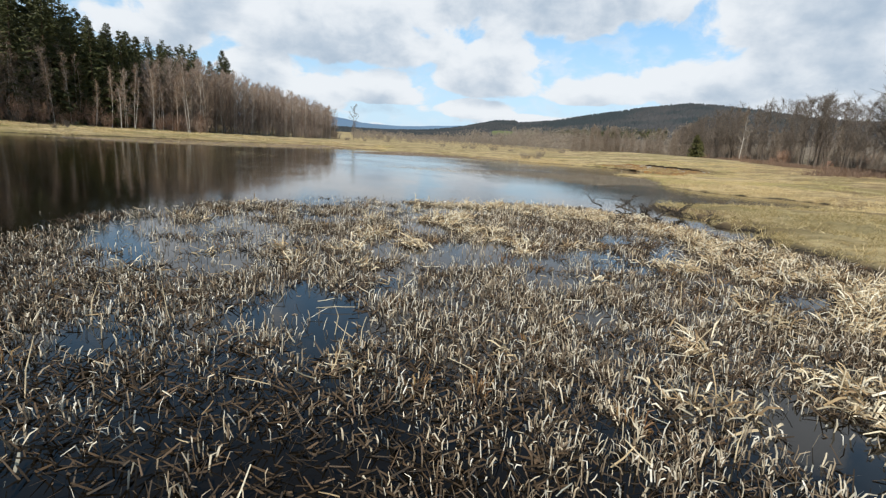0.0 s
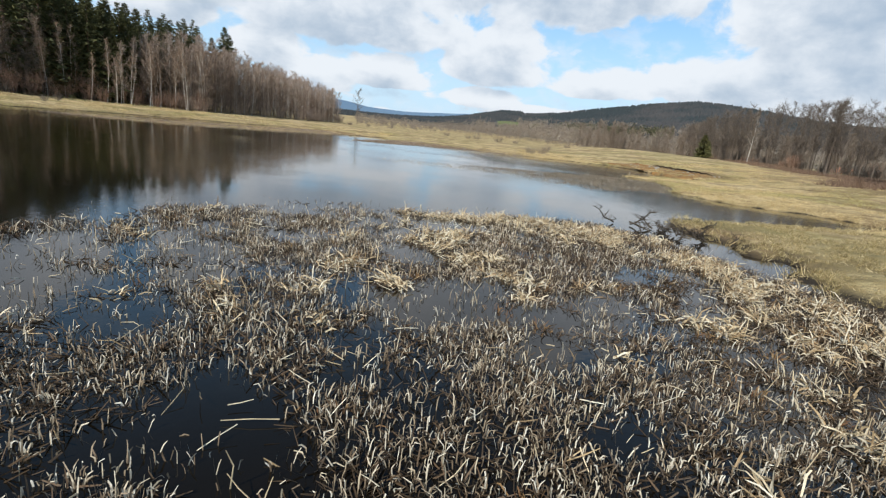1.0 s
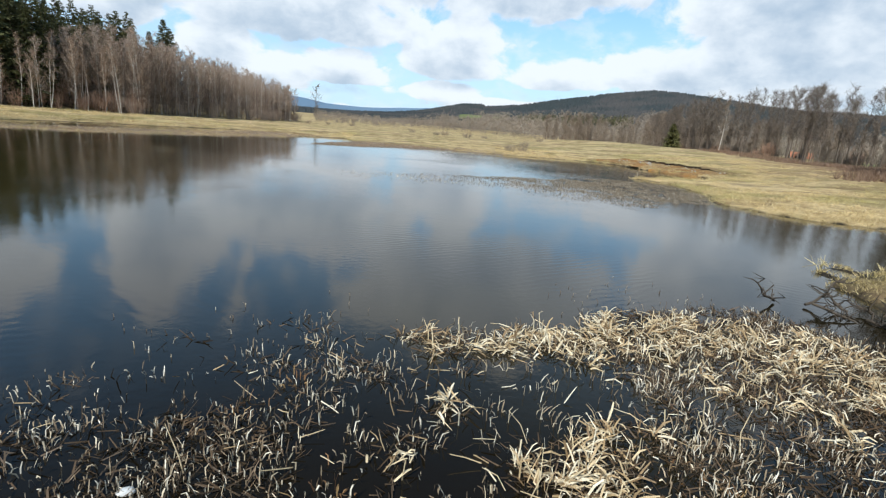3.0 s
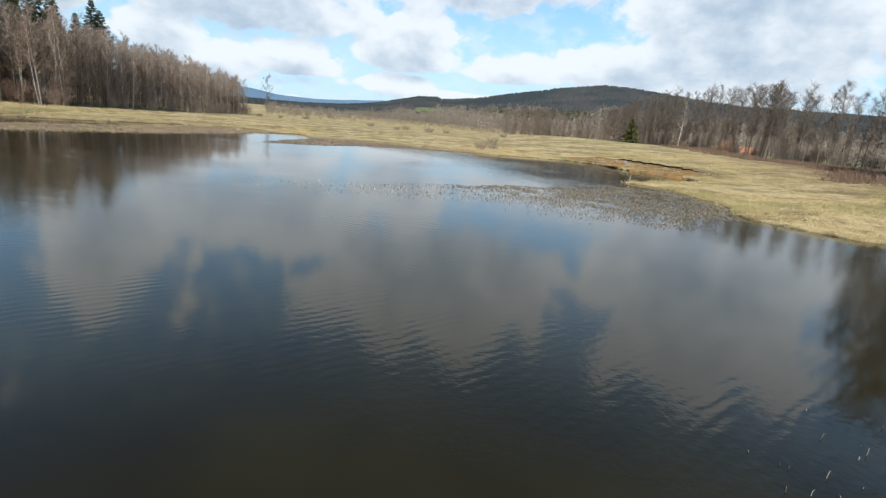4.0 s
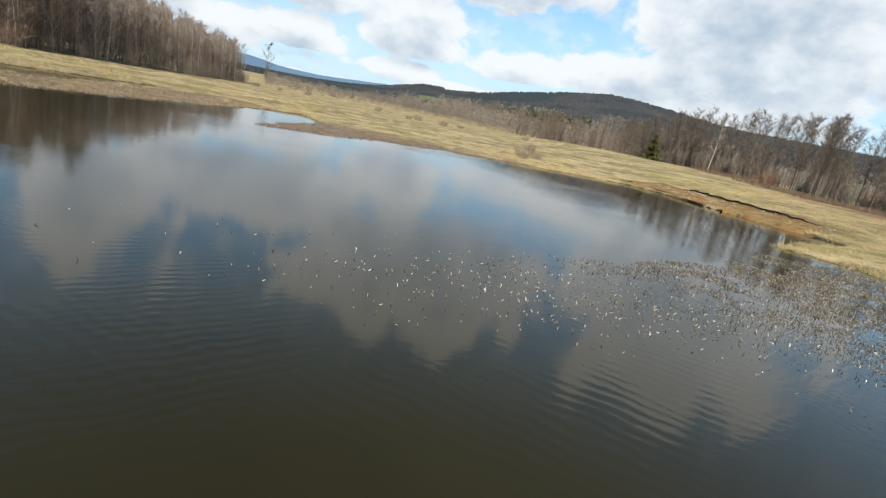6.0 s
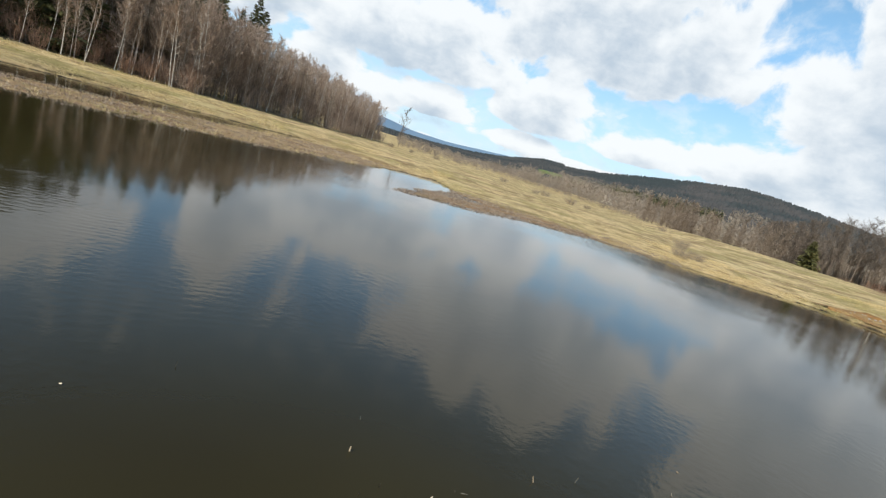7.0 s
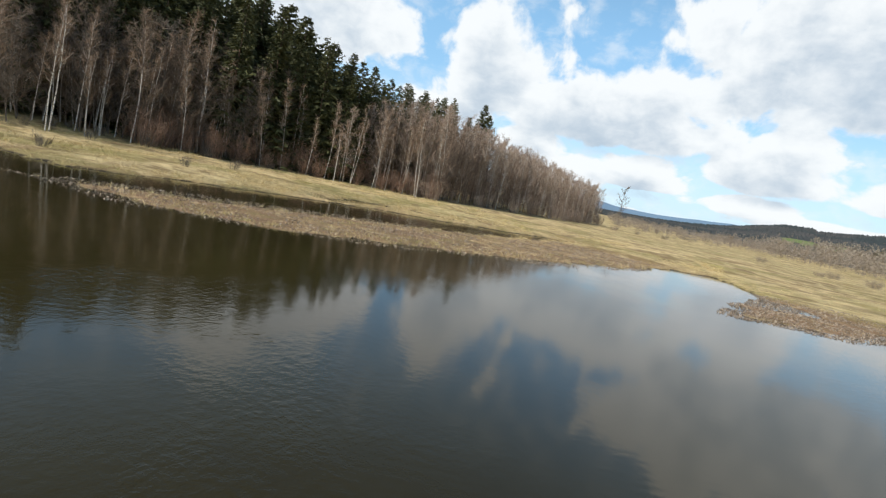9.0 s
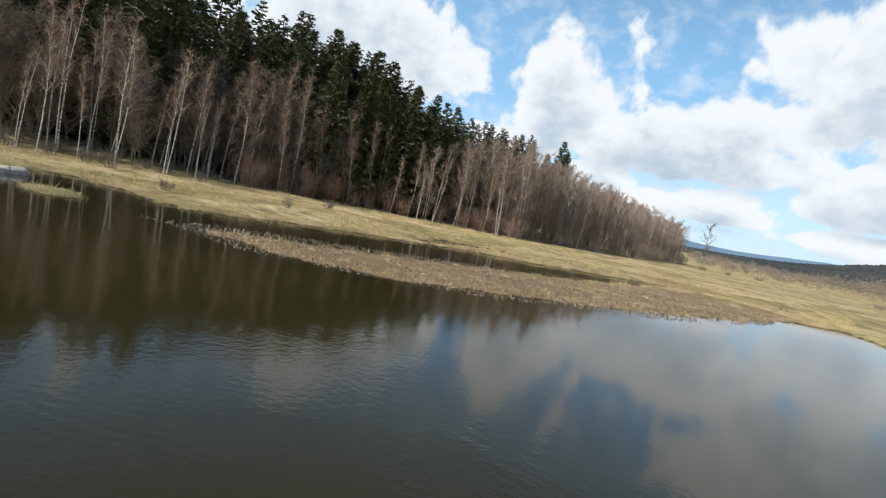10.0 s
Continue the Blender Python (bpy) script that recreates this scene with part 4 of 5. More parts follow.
# low reddish brambles along the foot of the alders
br = np.random.RandomState(61)
legs = np.array(ALDERS[3:])
s = br.rand(5200) * (len(legs) - 1.001)
i, u = s.astype(int), (s % 1)[:, None]
spot = legs[i] * (1 - u) + legs[i + 1] * u + np.stack([-br.rand(5200) ** 1.4 * 17 + 1, br.normal(0, 1.5, 5200)], 1)
spot = spot[value_noise(spot[:, 0], spot[:, 1], 5.0) > 0.34]
k = np.repeat(np.arange(len(spot)), 6)
az, out_ = br.uniform(0, 6.28, len(k)), br.uniform(0.1, 0.7, len(k))
foot = np.stack([spot[k, 0], spot[k, 1], height(spot[:, 0], spot[:, 1])[k] - 0.05], 1)
tip = foot + np.stack([out_ * np.cos(az), out_ * np.sin(az), br.uniform(0.15, 0.9, len(k))], 1)
tagged(new("brambles", mesh_of("brambles", *ribbons(np.stack([foot, tip], 1), np.tile([[0.030, 0.012]], (len(k), 1)), br), BRAMBLE)),
       "low reddish-brown brambles along the foot of the alders", "brambles", kind="stuff")

# a lone tree past the end of the birch stand, willow bushes on the meadow
lone = [bare_tree("bare_tree", 160, 13, 0.05, ALDER_BARK, TWIG_GREY, 26, 560, 0.24, 0.20, 0.9, 1, 0.020, 0.7)]
scatter(lone, [(-55, 286, 1.45)], "lone leafless tree beyond the birch stand", "tree")
bushes = [shrub("shrub", 170 + k, 1.7, PALE_TWIG, 110, 1.9, 0.010) for k in range(3)]
scatter(bushes, [(15, 99, .75), (17.5, 100.5, .6), (20.5, 113, .8), (-44, 215, .8), (-38, 225, .7), (-31, 246, 1), (5, 176, .7), (8, 179, .9), (16, 184, 1.1), (24, 199, .8), (-3, 208, .9), (38, 171, .7)],
        "low leafless willow bush on the meadow", "shrub", "willow bushes", (0.8, 1.2))

# woods across the valley
vr = np.random.RandomState(23)
n = 2900
az, d = np.radians(vr.uniform(-11, 64, n)), 290 + 370 * vr.rand(n) ** 1.2
x, y = d * np.sin(az), d * np.cos(az)
keep = ((az > radians(24)) | (d > 320 + 30 * vr.rand(n))) & ((np.abs(np.degrees(az) - 38) > 3.5) | (d > 352)) & ((value_noise(x, y, 60.0) > 0.28) | (d > 500))
x, y = x[keep], y[keep]
z, n = height(x, y), keep.sum()
h = (8.0 + 11.0 * vr.rand(n) ** 1.2) * (0.65 + 0.75 * value_noise(x + 400, y, 45.0)) * (0.45 + 0.55 * smooth01(d[keep], 300, 400)) * (0.40 + 0.60 * smooth01(np.degrees(az[keep]), -3, 9))
wide, low = h * vr.uniform(0.34, 0.58, n), vr.uniform(-0.15, 0.08, n)
k = np.repeat(np.arange(n), 48)
dirs = vr.normal(0, 1, (len(k), 3))
dirs /= np.linalg.norm(dirs, axis=1, keepdims=True)
rad = vr.uniform(0.35, 1.0, len(k)) ** 0.5
half = (h * (1 - low) / 2)[k]
core = np.stack([x[k], y[k], z[k] + h[k] - half], 1)
shape = np.stack([wide[k], wide[k], half], 1) * rad[:, None]
spot = core + dirs * shape * 0.9
way = dirs * np.array([[1, 1, 0.6]]) + vr.normal(0, 0.6, (len(k), 3)) + np.array([[0, 0, 0.35]])
way /= np.linalg.norm(way, axis=1, keepdims=True)
foot, tip = spot - way * (0.06 * h[k])[:, None], spot + way * (0.06 * h[k])[:, None]
thin = vr.uniform(0.09, 0.20, len(k))
boles = np.stack([np.stack([x, y, z - 0.4], 1), np.stack([x, y, z + h * 0.6], 1)], 1)
woods = joined(ribbons(np.stack([foot, tip], 1), np.stack([thin, thin * 0.5], 1), vr), strands(boles, np.tile([[0.09, 0.04]], (n, 1))))
tagged(new("valley_woods", mesh_of("valley_woods", *woods, FAR_TWIG)), "far leafless woods and hedges across the valley", "woods", kind="stuff")

# leafless woods on the foot of the hill
n = 1500
az = vr.uniform(7, 62, n)
foothold = np.array([hill_point(a_, s_) for a_, s_ in zip(az, 0.02 + 0.40 * vr.rand(n))])
foothold = foothold[value_noise(foothold[:, 0], foothold[:, 1], 85.0) > 0.26]
n = len(foothold)
h = vr.uniform(10, 17, n)
k = np.repeat(np.arange(n), 34)
dirs = vr.normal(0, 1, (len(k), 3))
dirs /= np.linalg.norm(dirs, axis=1, keepdims=True)
spot = foothold[k] + np.stack([0 * h, 0 * h, h * 0.55], 1)[k] + dirs * np.stack([h * 0.42, h * 0.42, h * 0.45], 1)[k] * (vr.uniform(0.3, 1.0, len(k)) ** 0.5)[:, None]
way = dirs * np.array([[1, 1, 0.6]]) + vr.normal(0, 0.5, (len(k), 3)) + np.array([[0, 0, 0.5]])
way *= (0.075 * h[k] / np.linalg.norm(way, axis=1))[:, None]
thin = vr.uniform(0.28, 0.60, len(k))
tagged(new("hillfoot_woods", mesh_of("hillfoot_woods", *ribbons(np.stack([spot - way, spot + way], 1), np.stack([thin, thin * 0.5], 1), vr), FAR_TWIG)),
       "far brown leafless woods on the foot of the hill", "woods", kind="stuff")

# a strip of spruce plantation below the hill
n = 420
foothold = np.array([hill_point(a_, s_) for a_, s_ in zip(vr.uniform(11, 23, n), vr.uniform(0.23, 0.31, n))])
x, y, z, h = foothold[:, 0], foothold[:, 1], foothold[:, 2], vr.uniform(12, 18, n)
k = np.repeat(np.arange(n), 22)
s, t = vr.rand(len(k)), vr.uniform(0, 6.28, len(k))
base = np.stack([x[k], y[k], z[k] + h[k] * (0.08 + 0.9 * s)], 1)
reach = (1 - s) * 3.2 + 0.3
tip = base + np.stack([reach * np.cos(t), reach * np.sin(t), -0.5 * reach], 1)
strip = blades(base, tip, np.stack([-np.sin(t), np.cos(t), 0 * t], 1), 0.6 + 0.6 * (1 - s))
tagged(new("spruce_plantation", mesh_of("spruce_plantation", *strip, OLIVE)), "strip of far green spruce plantation below the hill", "woods", kind="stuff")

# ---------------------------------------------------------------- houses


def box(bm_, lo, hi):
    m = Matrix.Translation([(p + q) / 2 for p, q in zip(lo, hi)]) @ Matrix.Diagonal([q - p for p, q in zip(lo, hi)] + [1])
    bmesh.ops.create_cube(bm_, size=1, matrix=m)


def from_bm(name, bm_, mat, parent):
    m = bpy.data.meshes.new(name)
    bm_.to_mesh(m)
    bm_.free()
    m.materials.append(mat)
    return part(name, m, parent)


def house(label, m, length, depth, wall_h, roof_h, roof_mat):
    root = tagged(new("house"), label, "house")
    root.matrix_world = m
    w = bmesh.new()
    box(w, (-length / 2, -depth / 2, -1), (length / 2, depth / 2, wall_h))
    for s in (-1, 1):
        v = [w.verts.new((s * length / 2, y, z)) for y, z in ((-depth / 2, wall_h), (depth / 2, wall_h), (0, wall_h + roof_h))]
        w.faces.new(v)
    from_bm("wall", w, PLASTER, root)
    r = bmesh.new()
    o = 0.45
    for s in (-1, 1):
        lo, up = [], []
        for dz in (0, 0.18):
            lo.append([r.verts.new((x, s * (depth / 2 + o), wall_h - o * roof_h / depth * 2 + dz)) for x in (-length / 2 - o, length / 2 + o)])
            up.append([r.verts.new((x, 0, wall_h + roof_h + dz)) for x in (-length / 2 - o, length / 2 + o)])
        for k in range(2):
            r.faces.new((lo[k][0], lo[k][1], up[k][1], up[k][0]))
        r.faces.new((lo[0][0], lo[0][1], lo[1][1], lo[1][0]))
    from_bm("roof", r, roof_mat, root)
    c = bmesh.new()
    box(c, (length * 0.2, -0.3, wall_h), (length * 0.2 + 0.6, 0.3, wall_h + roof_h + 0.9))
    from_bm("chimney", c, TILE, root)
    for s in (-1, 1):
        for k in range(4):
            g = bmesh.new()
            x = (k - 1.5) * length / 4.4
            box(g, (x - 0.5, s * depth / 2 - 0.05, 1.0), (x + 0.5, s * depth / 2 + 0.05, 2.3))
            from_bm("window", g, PANE, root)
    return root


house("low house with an orange clay roof behind the alders", pose(202, 266, ground_z(202, 266), 0, 0, -28), 9.5, 6.5, 2.6, 2.6, TILE)
house("white farmhouse among far trees", pose(128, 600, ground_z(128, 600) + 2.0, 0, 0, 15), 14, 8, 5.0, 3.5, SLATE)
# ---------------------------------------------------------------- reeds
BED = [(-9, -4), (-8.6, 4), (-8.3, 9), (-8.6, 13.5), (-7.2, 16), (-3, 18.8), (1, 20.4), (4, 21.2), (6, 20.8), (7.8, 18.4), (9.5, 14.6), (10.6, 10.5), (11.6, 4), (12, -5)]
BELT = [(2.6, 20.2), (5.2, 19.6), (6.6, 17.6), (7.4, 15.6), (8.0, 13.6), (8.4, 11.3), (8.2, 9.2), (7.6, 7.2)]
SHALLOW = [(-2.5, 48), (2, 48.6), (6, 50), (10, 51.2), (17, 56), (20.5, 54), (21, 49), (18, 42), (12, 39), (8, 38), (4, 39), (2, 42), (-1, 45)]


# heaps of straw and gaps of open water in the bed
HEAPS = [(-2.8, 12.9), (-1.9, 12.1), (-2.0, 10.7), (-1.9, 8.5), (.9, 7.4), (3.0, 8.9), (.1, 15.4), (3.3, 12.3), (3.4, 10), (4.3, 10.9), (6.6, 12.6), (1.9, 11), (1.1, 8.1), (2.5, 7.9),
         (5.1, 10.1), (4.3, 9), (6.4, 9.6), (5.5, 8.4), (1.4, 15.9), (2.9, 15.7), (1.6, 12.2), (5.0, 6.8), (3.2, 6.2), (4.4, 4.6), (2.6, 4.4), (1.0, 14), (-2.1, 14.3), (-3.1, 15.6), (-1.9, 16.1),
         (5.4, 17.6), (5.8, 16.3), (1.4, 18.6), (3.6, 19.6), (-.9, 17.2), (-4.4, 13.3), (-1.3, 12.8), (.8, 16.6), (-.8, 11.4), (-3.1, 11.6), (-3.5, 10.1), (7.0, 10.8), (6.6, 7.2)]
GAPS = [(-.5, 8.4), (-.7, 7.6), (-1.2, 8.1), (-5.4, 11.6), (-4.5, 12.1), (-1.3, 10.2), (-.2, 10.2), (-.5, 9.1), (.1, 9.6), (.1, 7.5), (2.2, 14.6), (1, 10.2), (2.4, 10), (-3.8, 8.5), (5.8, 11.6), (7.4, 11.4), (4.6, 8.2), (-1.4, 6.2), (-2.0, 6.4),
        (-1.0, 5.6), (.4, 7.2), (-3.7, 4.7), (-7.3, 11.9), (4.7, 5.4), (2.2, 7.0), (3.9, 7.2), (2.0, 9.0), (-2.2, 13.4), (-4.7, 15.6), (-5.4, 14.6), (-.8, 13.5), (0, 13.3), (.6, 17.2), (2.6, 17.3),
        (-3.3, 13.9), (3.2, 11.4), (.7, 10.9), (4.6, 13.6), (6.0, 14.4), (-6.2, 9.6)]


def patches(x, y, spots):
    """1 in the middle of the nearest of the spots, 0 away from them."""
    x, y = x + 0.7 * (value_noise(x + 13, y, 0.9) - 0.5), y + 0.7 * (value_noise(x, y + 17, 0.9) - 0.5)
    return np.max([np.exp(-((x - a) ** 2 + (y - b) ** 2) / 0.30) for a, b in spots], 0)


def straw_share(x, y):
    """How much of the bed at a place is flattened straw, 0 to 1."""
    n = 0.55 * value_noise(x, y, 1.6) + 0.45 * value_noise(x + 31, y, 0.6)
    belt = np.min([np.hypot(x - a, y - b) for (ax, ay), (bx, by) in zip(BELT, BELT[1:]) for a, b in
                   [(ax + (bx - ax) * u, ay + (by - ay) * u) for u in (0, .25, .5, .75, 1)]], 0)
    lean = 0.06 * smooth01(x, -5, 4) + 0.04 * smooth01(y, 7, 15) + 0.42 * np.exp(-(belt / 1.1) ** 2) + 0.27 * patches(x, y, HEAPS) - 0.5 * patches(x, y, GAPS)
    return smooth01(n + lean, 0.67, 0.86)


def bent_stubs(r, x, y, h, radius, bend, z=None):
    """Short stems that lean and fold over at the top."""
    n = len(x)
    z = np.zeros(n) if z is None else z
    az = r.uniform(0, 6.28, n)
    way = np.stack([np.cos(az), np.sin(az)], 1)
    k, e, m = r.uniform(0.02, 0.28, n) * h, bend * h * r.uniform(0.1, 1.0, n), h * r.uniform(0.55, 0.95, n)
    p0 = np.stack([x, y, z - 0.06], 1)
    p1 = np.stack([x + way[:, 0] * k, y + way[:, 1] * k, z + m], 1)
    turn = r.normal(0, 0.8, n)
    wx, wy = np.cos(az + turn), np.sin(az + turn)
    p2 = np.stack([p1[:, 0] + wx * e, p1[:, 1] + wy * e, p1[:, 2] + h * r.uniform(-0.35, 0.35, n)], 1)
    return strands(np.stack([p0, p1, p2], 1), np.stack([radius, radius * 0.95, radius * 0.6], 1))


def fallen(r, x, y, z, length, radius, heading, tilt):
    """Stalks that lie across one another."""
    v = np.stack([np.cos(heading) * np.cos(tilt), np.sin(heading) * np.cos(tilt), np.sin(tilt)], 1) * length[:, None]
    c = np.stack([x, y, z + np.abs(v[:, 2]) * 0.6], 1)
    bow = r.normal(0, 0.05, (len(x), 3)) * length[:, None]
    return strands(np.stack([c - v, c + bow, c + v], 1), np.stack([radius, radius, radius * 0.7], 1))


def leaf_bits(r, x, y, z, length, rise, width, heading, fold=0.5):
    """Broken leaves and stubs: a foot, a knee and a drooping or kinked tip."""
    way = np.stack([np.cos(heading), np.sin(heading)], 1)
    out, up = length * np.cos(rise), length * np.sin(rise)
    knee = r.uniform(0.45, 0.85, len(x))
    p0 = np.stack([x, y, z - 0.02], 1)
    p1 = p0 + np.stack([way[:, 0] * out * knee * 0.7, way[:, 1] * out * knee * 0.7, up * knee + 0.02], 1)
    turn = heading + r.normal(0, fold, len(x))
    bent = rise - np.abs(r.normal(0, fold * 1.6, len(x)))
    rest = length * (1 - knee)
    p2 = p1 + np.stack([np.cos(turn) * np.cos(bent) * rest, np.sin(turn) * np.cos(bent) * rest, np.sin(bent) * rest], 1)
    p2[:, 2] = np.maximum(p2[:, 2], 0.006)
    return ribbons(np.stack([p0, p1, p2], 1), np.stack([width * 0.8, width, width * 0.6], 1), r, 0.6)


def low_bits(r, x, y, z, length, rise, width, heading):
    """Short straight bits of leaf, lying or half raised."""
    p0 = np.stack([x, y, z - 0.015], 1)
    p1 = p0 + np.stack([np.cos(heading) * np.cos(rise), np.sin(heading) * np.cos(rise), np.sin(rise)], 1) * length[:, None]
    return ribbons(np.stack([p0, p1], 1), np.stack([width, width * 0.6], 1), r, 0.6)


def open_gaps(x, y):
    """0 in the gaps of dark open water among the reeds, 1 where they stand thick."""
    n = 0.62 * value_noise(x + 7, y + 3, 2.3) + 0.38 * value_noise(x, y + 50, 0.7)
    return smooth01(n + 0.06 - 0.10 * smooth01(y, 9, 14) * (x < 2) - 0.05 * smooth01(x, 1, 5) - 0.45 * patches(x, y, GAPS), 0.28, 0.56)


def bed_tufts(r, count, per, chance, spread):
    """Places in tufts over the bed: x, y of each leaf and the heading away from its tuft."""
    cx, cy = r.uniform(-9.5, 12.5, count), r.uniform(-3.6, 22.5, count)
    e = edge_distance(cx, cy, BED) + (value_noise(cx, cy, 1.7) - 0.5) * 2.4
    keep = (e < 0) & (r.rand(count) < chance(cx, cy)) & (r.rand(count) > 0.6 * smooth01(-e, 2.5, 0) * (cx < 2))
    cx, cy = cx[keep], cy[keep]
    k = np.repeat(np.arange(len(cx)), per)
    az, q = r.uniform(0, 6.28, len(k)), np.abs(r.normal(0, spread, len(k))) * r.uniform(0.5, 1.6, len(cx))[k]
    return cx[k] + q * np.cos(az), cy[k] + q * np.sin(az), az, k


r = np.random.RandomState(31)
# dark rotten leaves low over the water
x, y, az, k = bed_tufts(r, 32500, 5, lambda a, b: np.maximum(open_gaps(a, b), straw_share(a, b)), 0.13)
n = len(x)
litter = low_bits(r, x, y, r.uniform(0.0, 0.02, n), r.uniform(0.06, 0.22, n), r.uniform(0.05, 0.8, n), r.uniform(0.005, 0.011, n), az + r.normal(0, 0.9, n))
tagged(new("reed_litter", mesh_of("reed_litter", *litter, LITTER)), "matted dark brown rotten reed leaves in the water", "reeds", kind="stuff")
# the stubs
x, y, az, k = bed_tufts(r, 25500, 7, lambda a, b: (0.14 + 0.86 * open_gaps(a, b)) * (1 - 0.48 * smooth01(a, 1.0, 3.5) * smooth01(b, 6, 10)) * (1 - 0.5 * straw_share(a, b)) * (1 - 0.20 * smooth01(b, 9.0, 12.0) * smooth01(-a, -3.0, 0.5)) * (1 - 0.66 * smooth01(5.8 - b, 0, 2) * smooth01(-a, -2.0, 0.5)), 0.14)
n = len(x)
tall = (0.75 + 0.6 * value_noise(x, y, 2.2)) * r.uniform(0.7, 1.25, k.max() + 1)[k]
stubs = leaf_bits(r, x, y, np.zeros(n), r.uniform(0.06, 0.17, n) * tall, r.normal(1.12, 0.38, n), r.uniform(0.0032, 0.0084, n), az + r.normal(0, 0.8, n), 0.5)
tagged(new("reed_stubble", mesh_of("reed_stubble", *stubs, STUB)), "short broken reed stubs standing in dark shallow water", "reeds", kind="stuff")

n = 4200
x, y = r.uniform(-10, 12, n), r.uniform(2, 26, n)
e = edge_distance(x, y, BED)
keep = (e > 0) & (e < 2.4) & (x < 11) & (r.rand(n) > e / 2.4) & (value_noise(x, y, 1.2) > 0.35)
x, y = x[keep], y[keep]
tagged(new("sparse_reed", mesh_of("sparse_reed", *bent_stubs(r, x, y, r.uniform(0.03, 0.10, len(x)), r.uniform(0.004, 0.007, len(x)), 0.9), MARSH)),
       "thin brown reed stems standing off the reed bed's edge", "reeds", kind="stuff")
m = 170000
x, y = r.uniform(-4, 22, m), r.uniform(36, 58, m)
e = edge_distance(x, y, SHALLOW) + (value_noise(x, y, 2.2) - 0.5) * 3.2
thin = 0.05 + 0.95 * smooth01(x + (y - 47) * 0.9, -1, 12)
clump = smooth01(0.5 * value_noise(x + 5, y, 1.1) + 0.5 * value_noise(x, y + 9, 0.4), 0.32, 0.6)
keep = (e < 0) & (r.rand(m) < thin * (0.12 + clump)) & (shore(x, y) < 0.3)
x, y = x[keep], y[keep]
n = len(x)
low = low_bits(r, x, y, np.full(n, 0.01), r.uniform(0.03, 0.11, n), r.uniform(0.1, 1.3, n), r.uniform(0.005, 0.012, n), r.uniform(0, 6.28, n))
tagged(new("drowned_reed", mesh_of("drowned_reed", *low, MARSH)), "low grey-brown broken reed in a drowned bed off the bank", "reeds", kind="stuff")

x, y = r.normal(-0.5, 3.6, 900), r.normal(44.6, 1.3, 900)
keep = shore(x, y) < -1
x, y = x[keep], y[keep]
n = len(x)
tips = low_bits(r, x, y, np.full(n, 0.012), r.uniform(0.03, 0.09, n), r.uniform(0.3, 1.4, n), r.uniform(0.006, 0.013, n), r.uniform(0, 6.28, n))
tagged(new("reed_tips", mesh_of("reed_tips", *tips, STUB)), "pale broken reed tips scattered over the open water", "reeds", kind="stuff")

# broken straw: tufts that each fan out their own way, and loose stalks between
x, y, az, k = bed_tufts(r, 5000, 26, straw_share, 0.14)
n, m = len(x), k.max() + 1
main = r.uniform(0, 6.28, m)[k]
heading = np.where(r.rand(n) < 0.25, az, main) + r.normal(0, 0.9, n)
size = r.uniform(0.7, 1.35, m)[k]
lift = 0.01 + 0.13 * r.rand(n) * r.rand(m)[k]
heaps = leaf_bits(r, x, y, lift, r.uniform(0.08, 0.34, n) * size, r.normal(0.22, 0.36, n), r.uniform(0.006, 0.0145, n), heading, 0.22)
n = 7000
x, y = r.uniform(-8.5, 12, n), r.uniform(1.5, 22, n)
keep = (edge_distance(x, y, BED) < -0.1) & (r.rand(n) < 0.12 + 0.88 * straw_share(x, y))
x, y = x[keep], y[keep]
n = len(x)
loose = fallen(r, x, y, r.uniform(0.0, 0.09, n), r.uniform(0.05, 0.19, n), r.uniform(0.0045, 0.0085, n), r.uniform(0, 6.28, n), r.normal(0.14, 0.3, n))
n = 2600
x, y = r.uniform(-7, 12, n), r.uniform(3, 21, n)
keep = (edge_distance(x, y, BED) < -0.1) & (r.rand(n) < straw_share(x, y))
x, y = x[keep], y[keep]
upright = bent_stubs(r, x, y, r.uniform(0.14, 0.36, len(x)), r.uniform(0.006, 0.012, len(x)), 0.6)
tagged(new("broken_reed", mesh_of("broken_reed", *joined(heaps, loose, upright), STRAW)), "broken golden reed stalks heaped in the shallow water", "reeds", kind="stuff")
x, y, az, k = bed_tufts(r, 255, 26, lambda a, b: 0.25 + 0.5 * open_gaps(a, b), 0.16)
n = len(x)
rust = leaf_bits(r, x, y, np.zeros(n), r.uniform(0.07, 0.2, n), r.normal(0.8, 0.4, n), r.uniform(0.004, 0.009, n), az, 0.6)
tagged(new("rusty_reed", mesh_of("rusty_reed", *rust, RUST)), "rust-brown tufts of dead reed leaves in the water", "reeds", kind="stuff")

# single long stalks that stand or lie apart
for k in range(70):
    x, y = rng.uniform(-7, 11), rng.uniform(3, 21)
    if inside(x, y, BED) > -0.3:
        continue
    s = strands([[(0, 0, -0.08), (0.02, 0.01, rng.uniform(0.15, 0.3)), (rng.uniform(-.14, .14), rng.uniform(-.1, .1), rng.uniform(0.32, 0.55))]], [[0.006, 0.0055, 0.003]], 5)
    ob = tagged(new("reed_stalk", mesh_of("reed_stalk", *s, STRAW)), "single pale reed stalk standing above the stubble", "reed", "single reed stalks")
    ob.matrix_world = pose(x, y, 0, rng.uniform(-15, 15), rng.uniform(-15, 15), rng.uniform(0, 360))
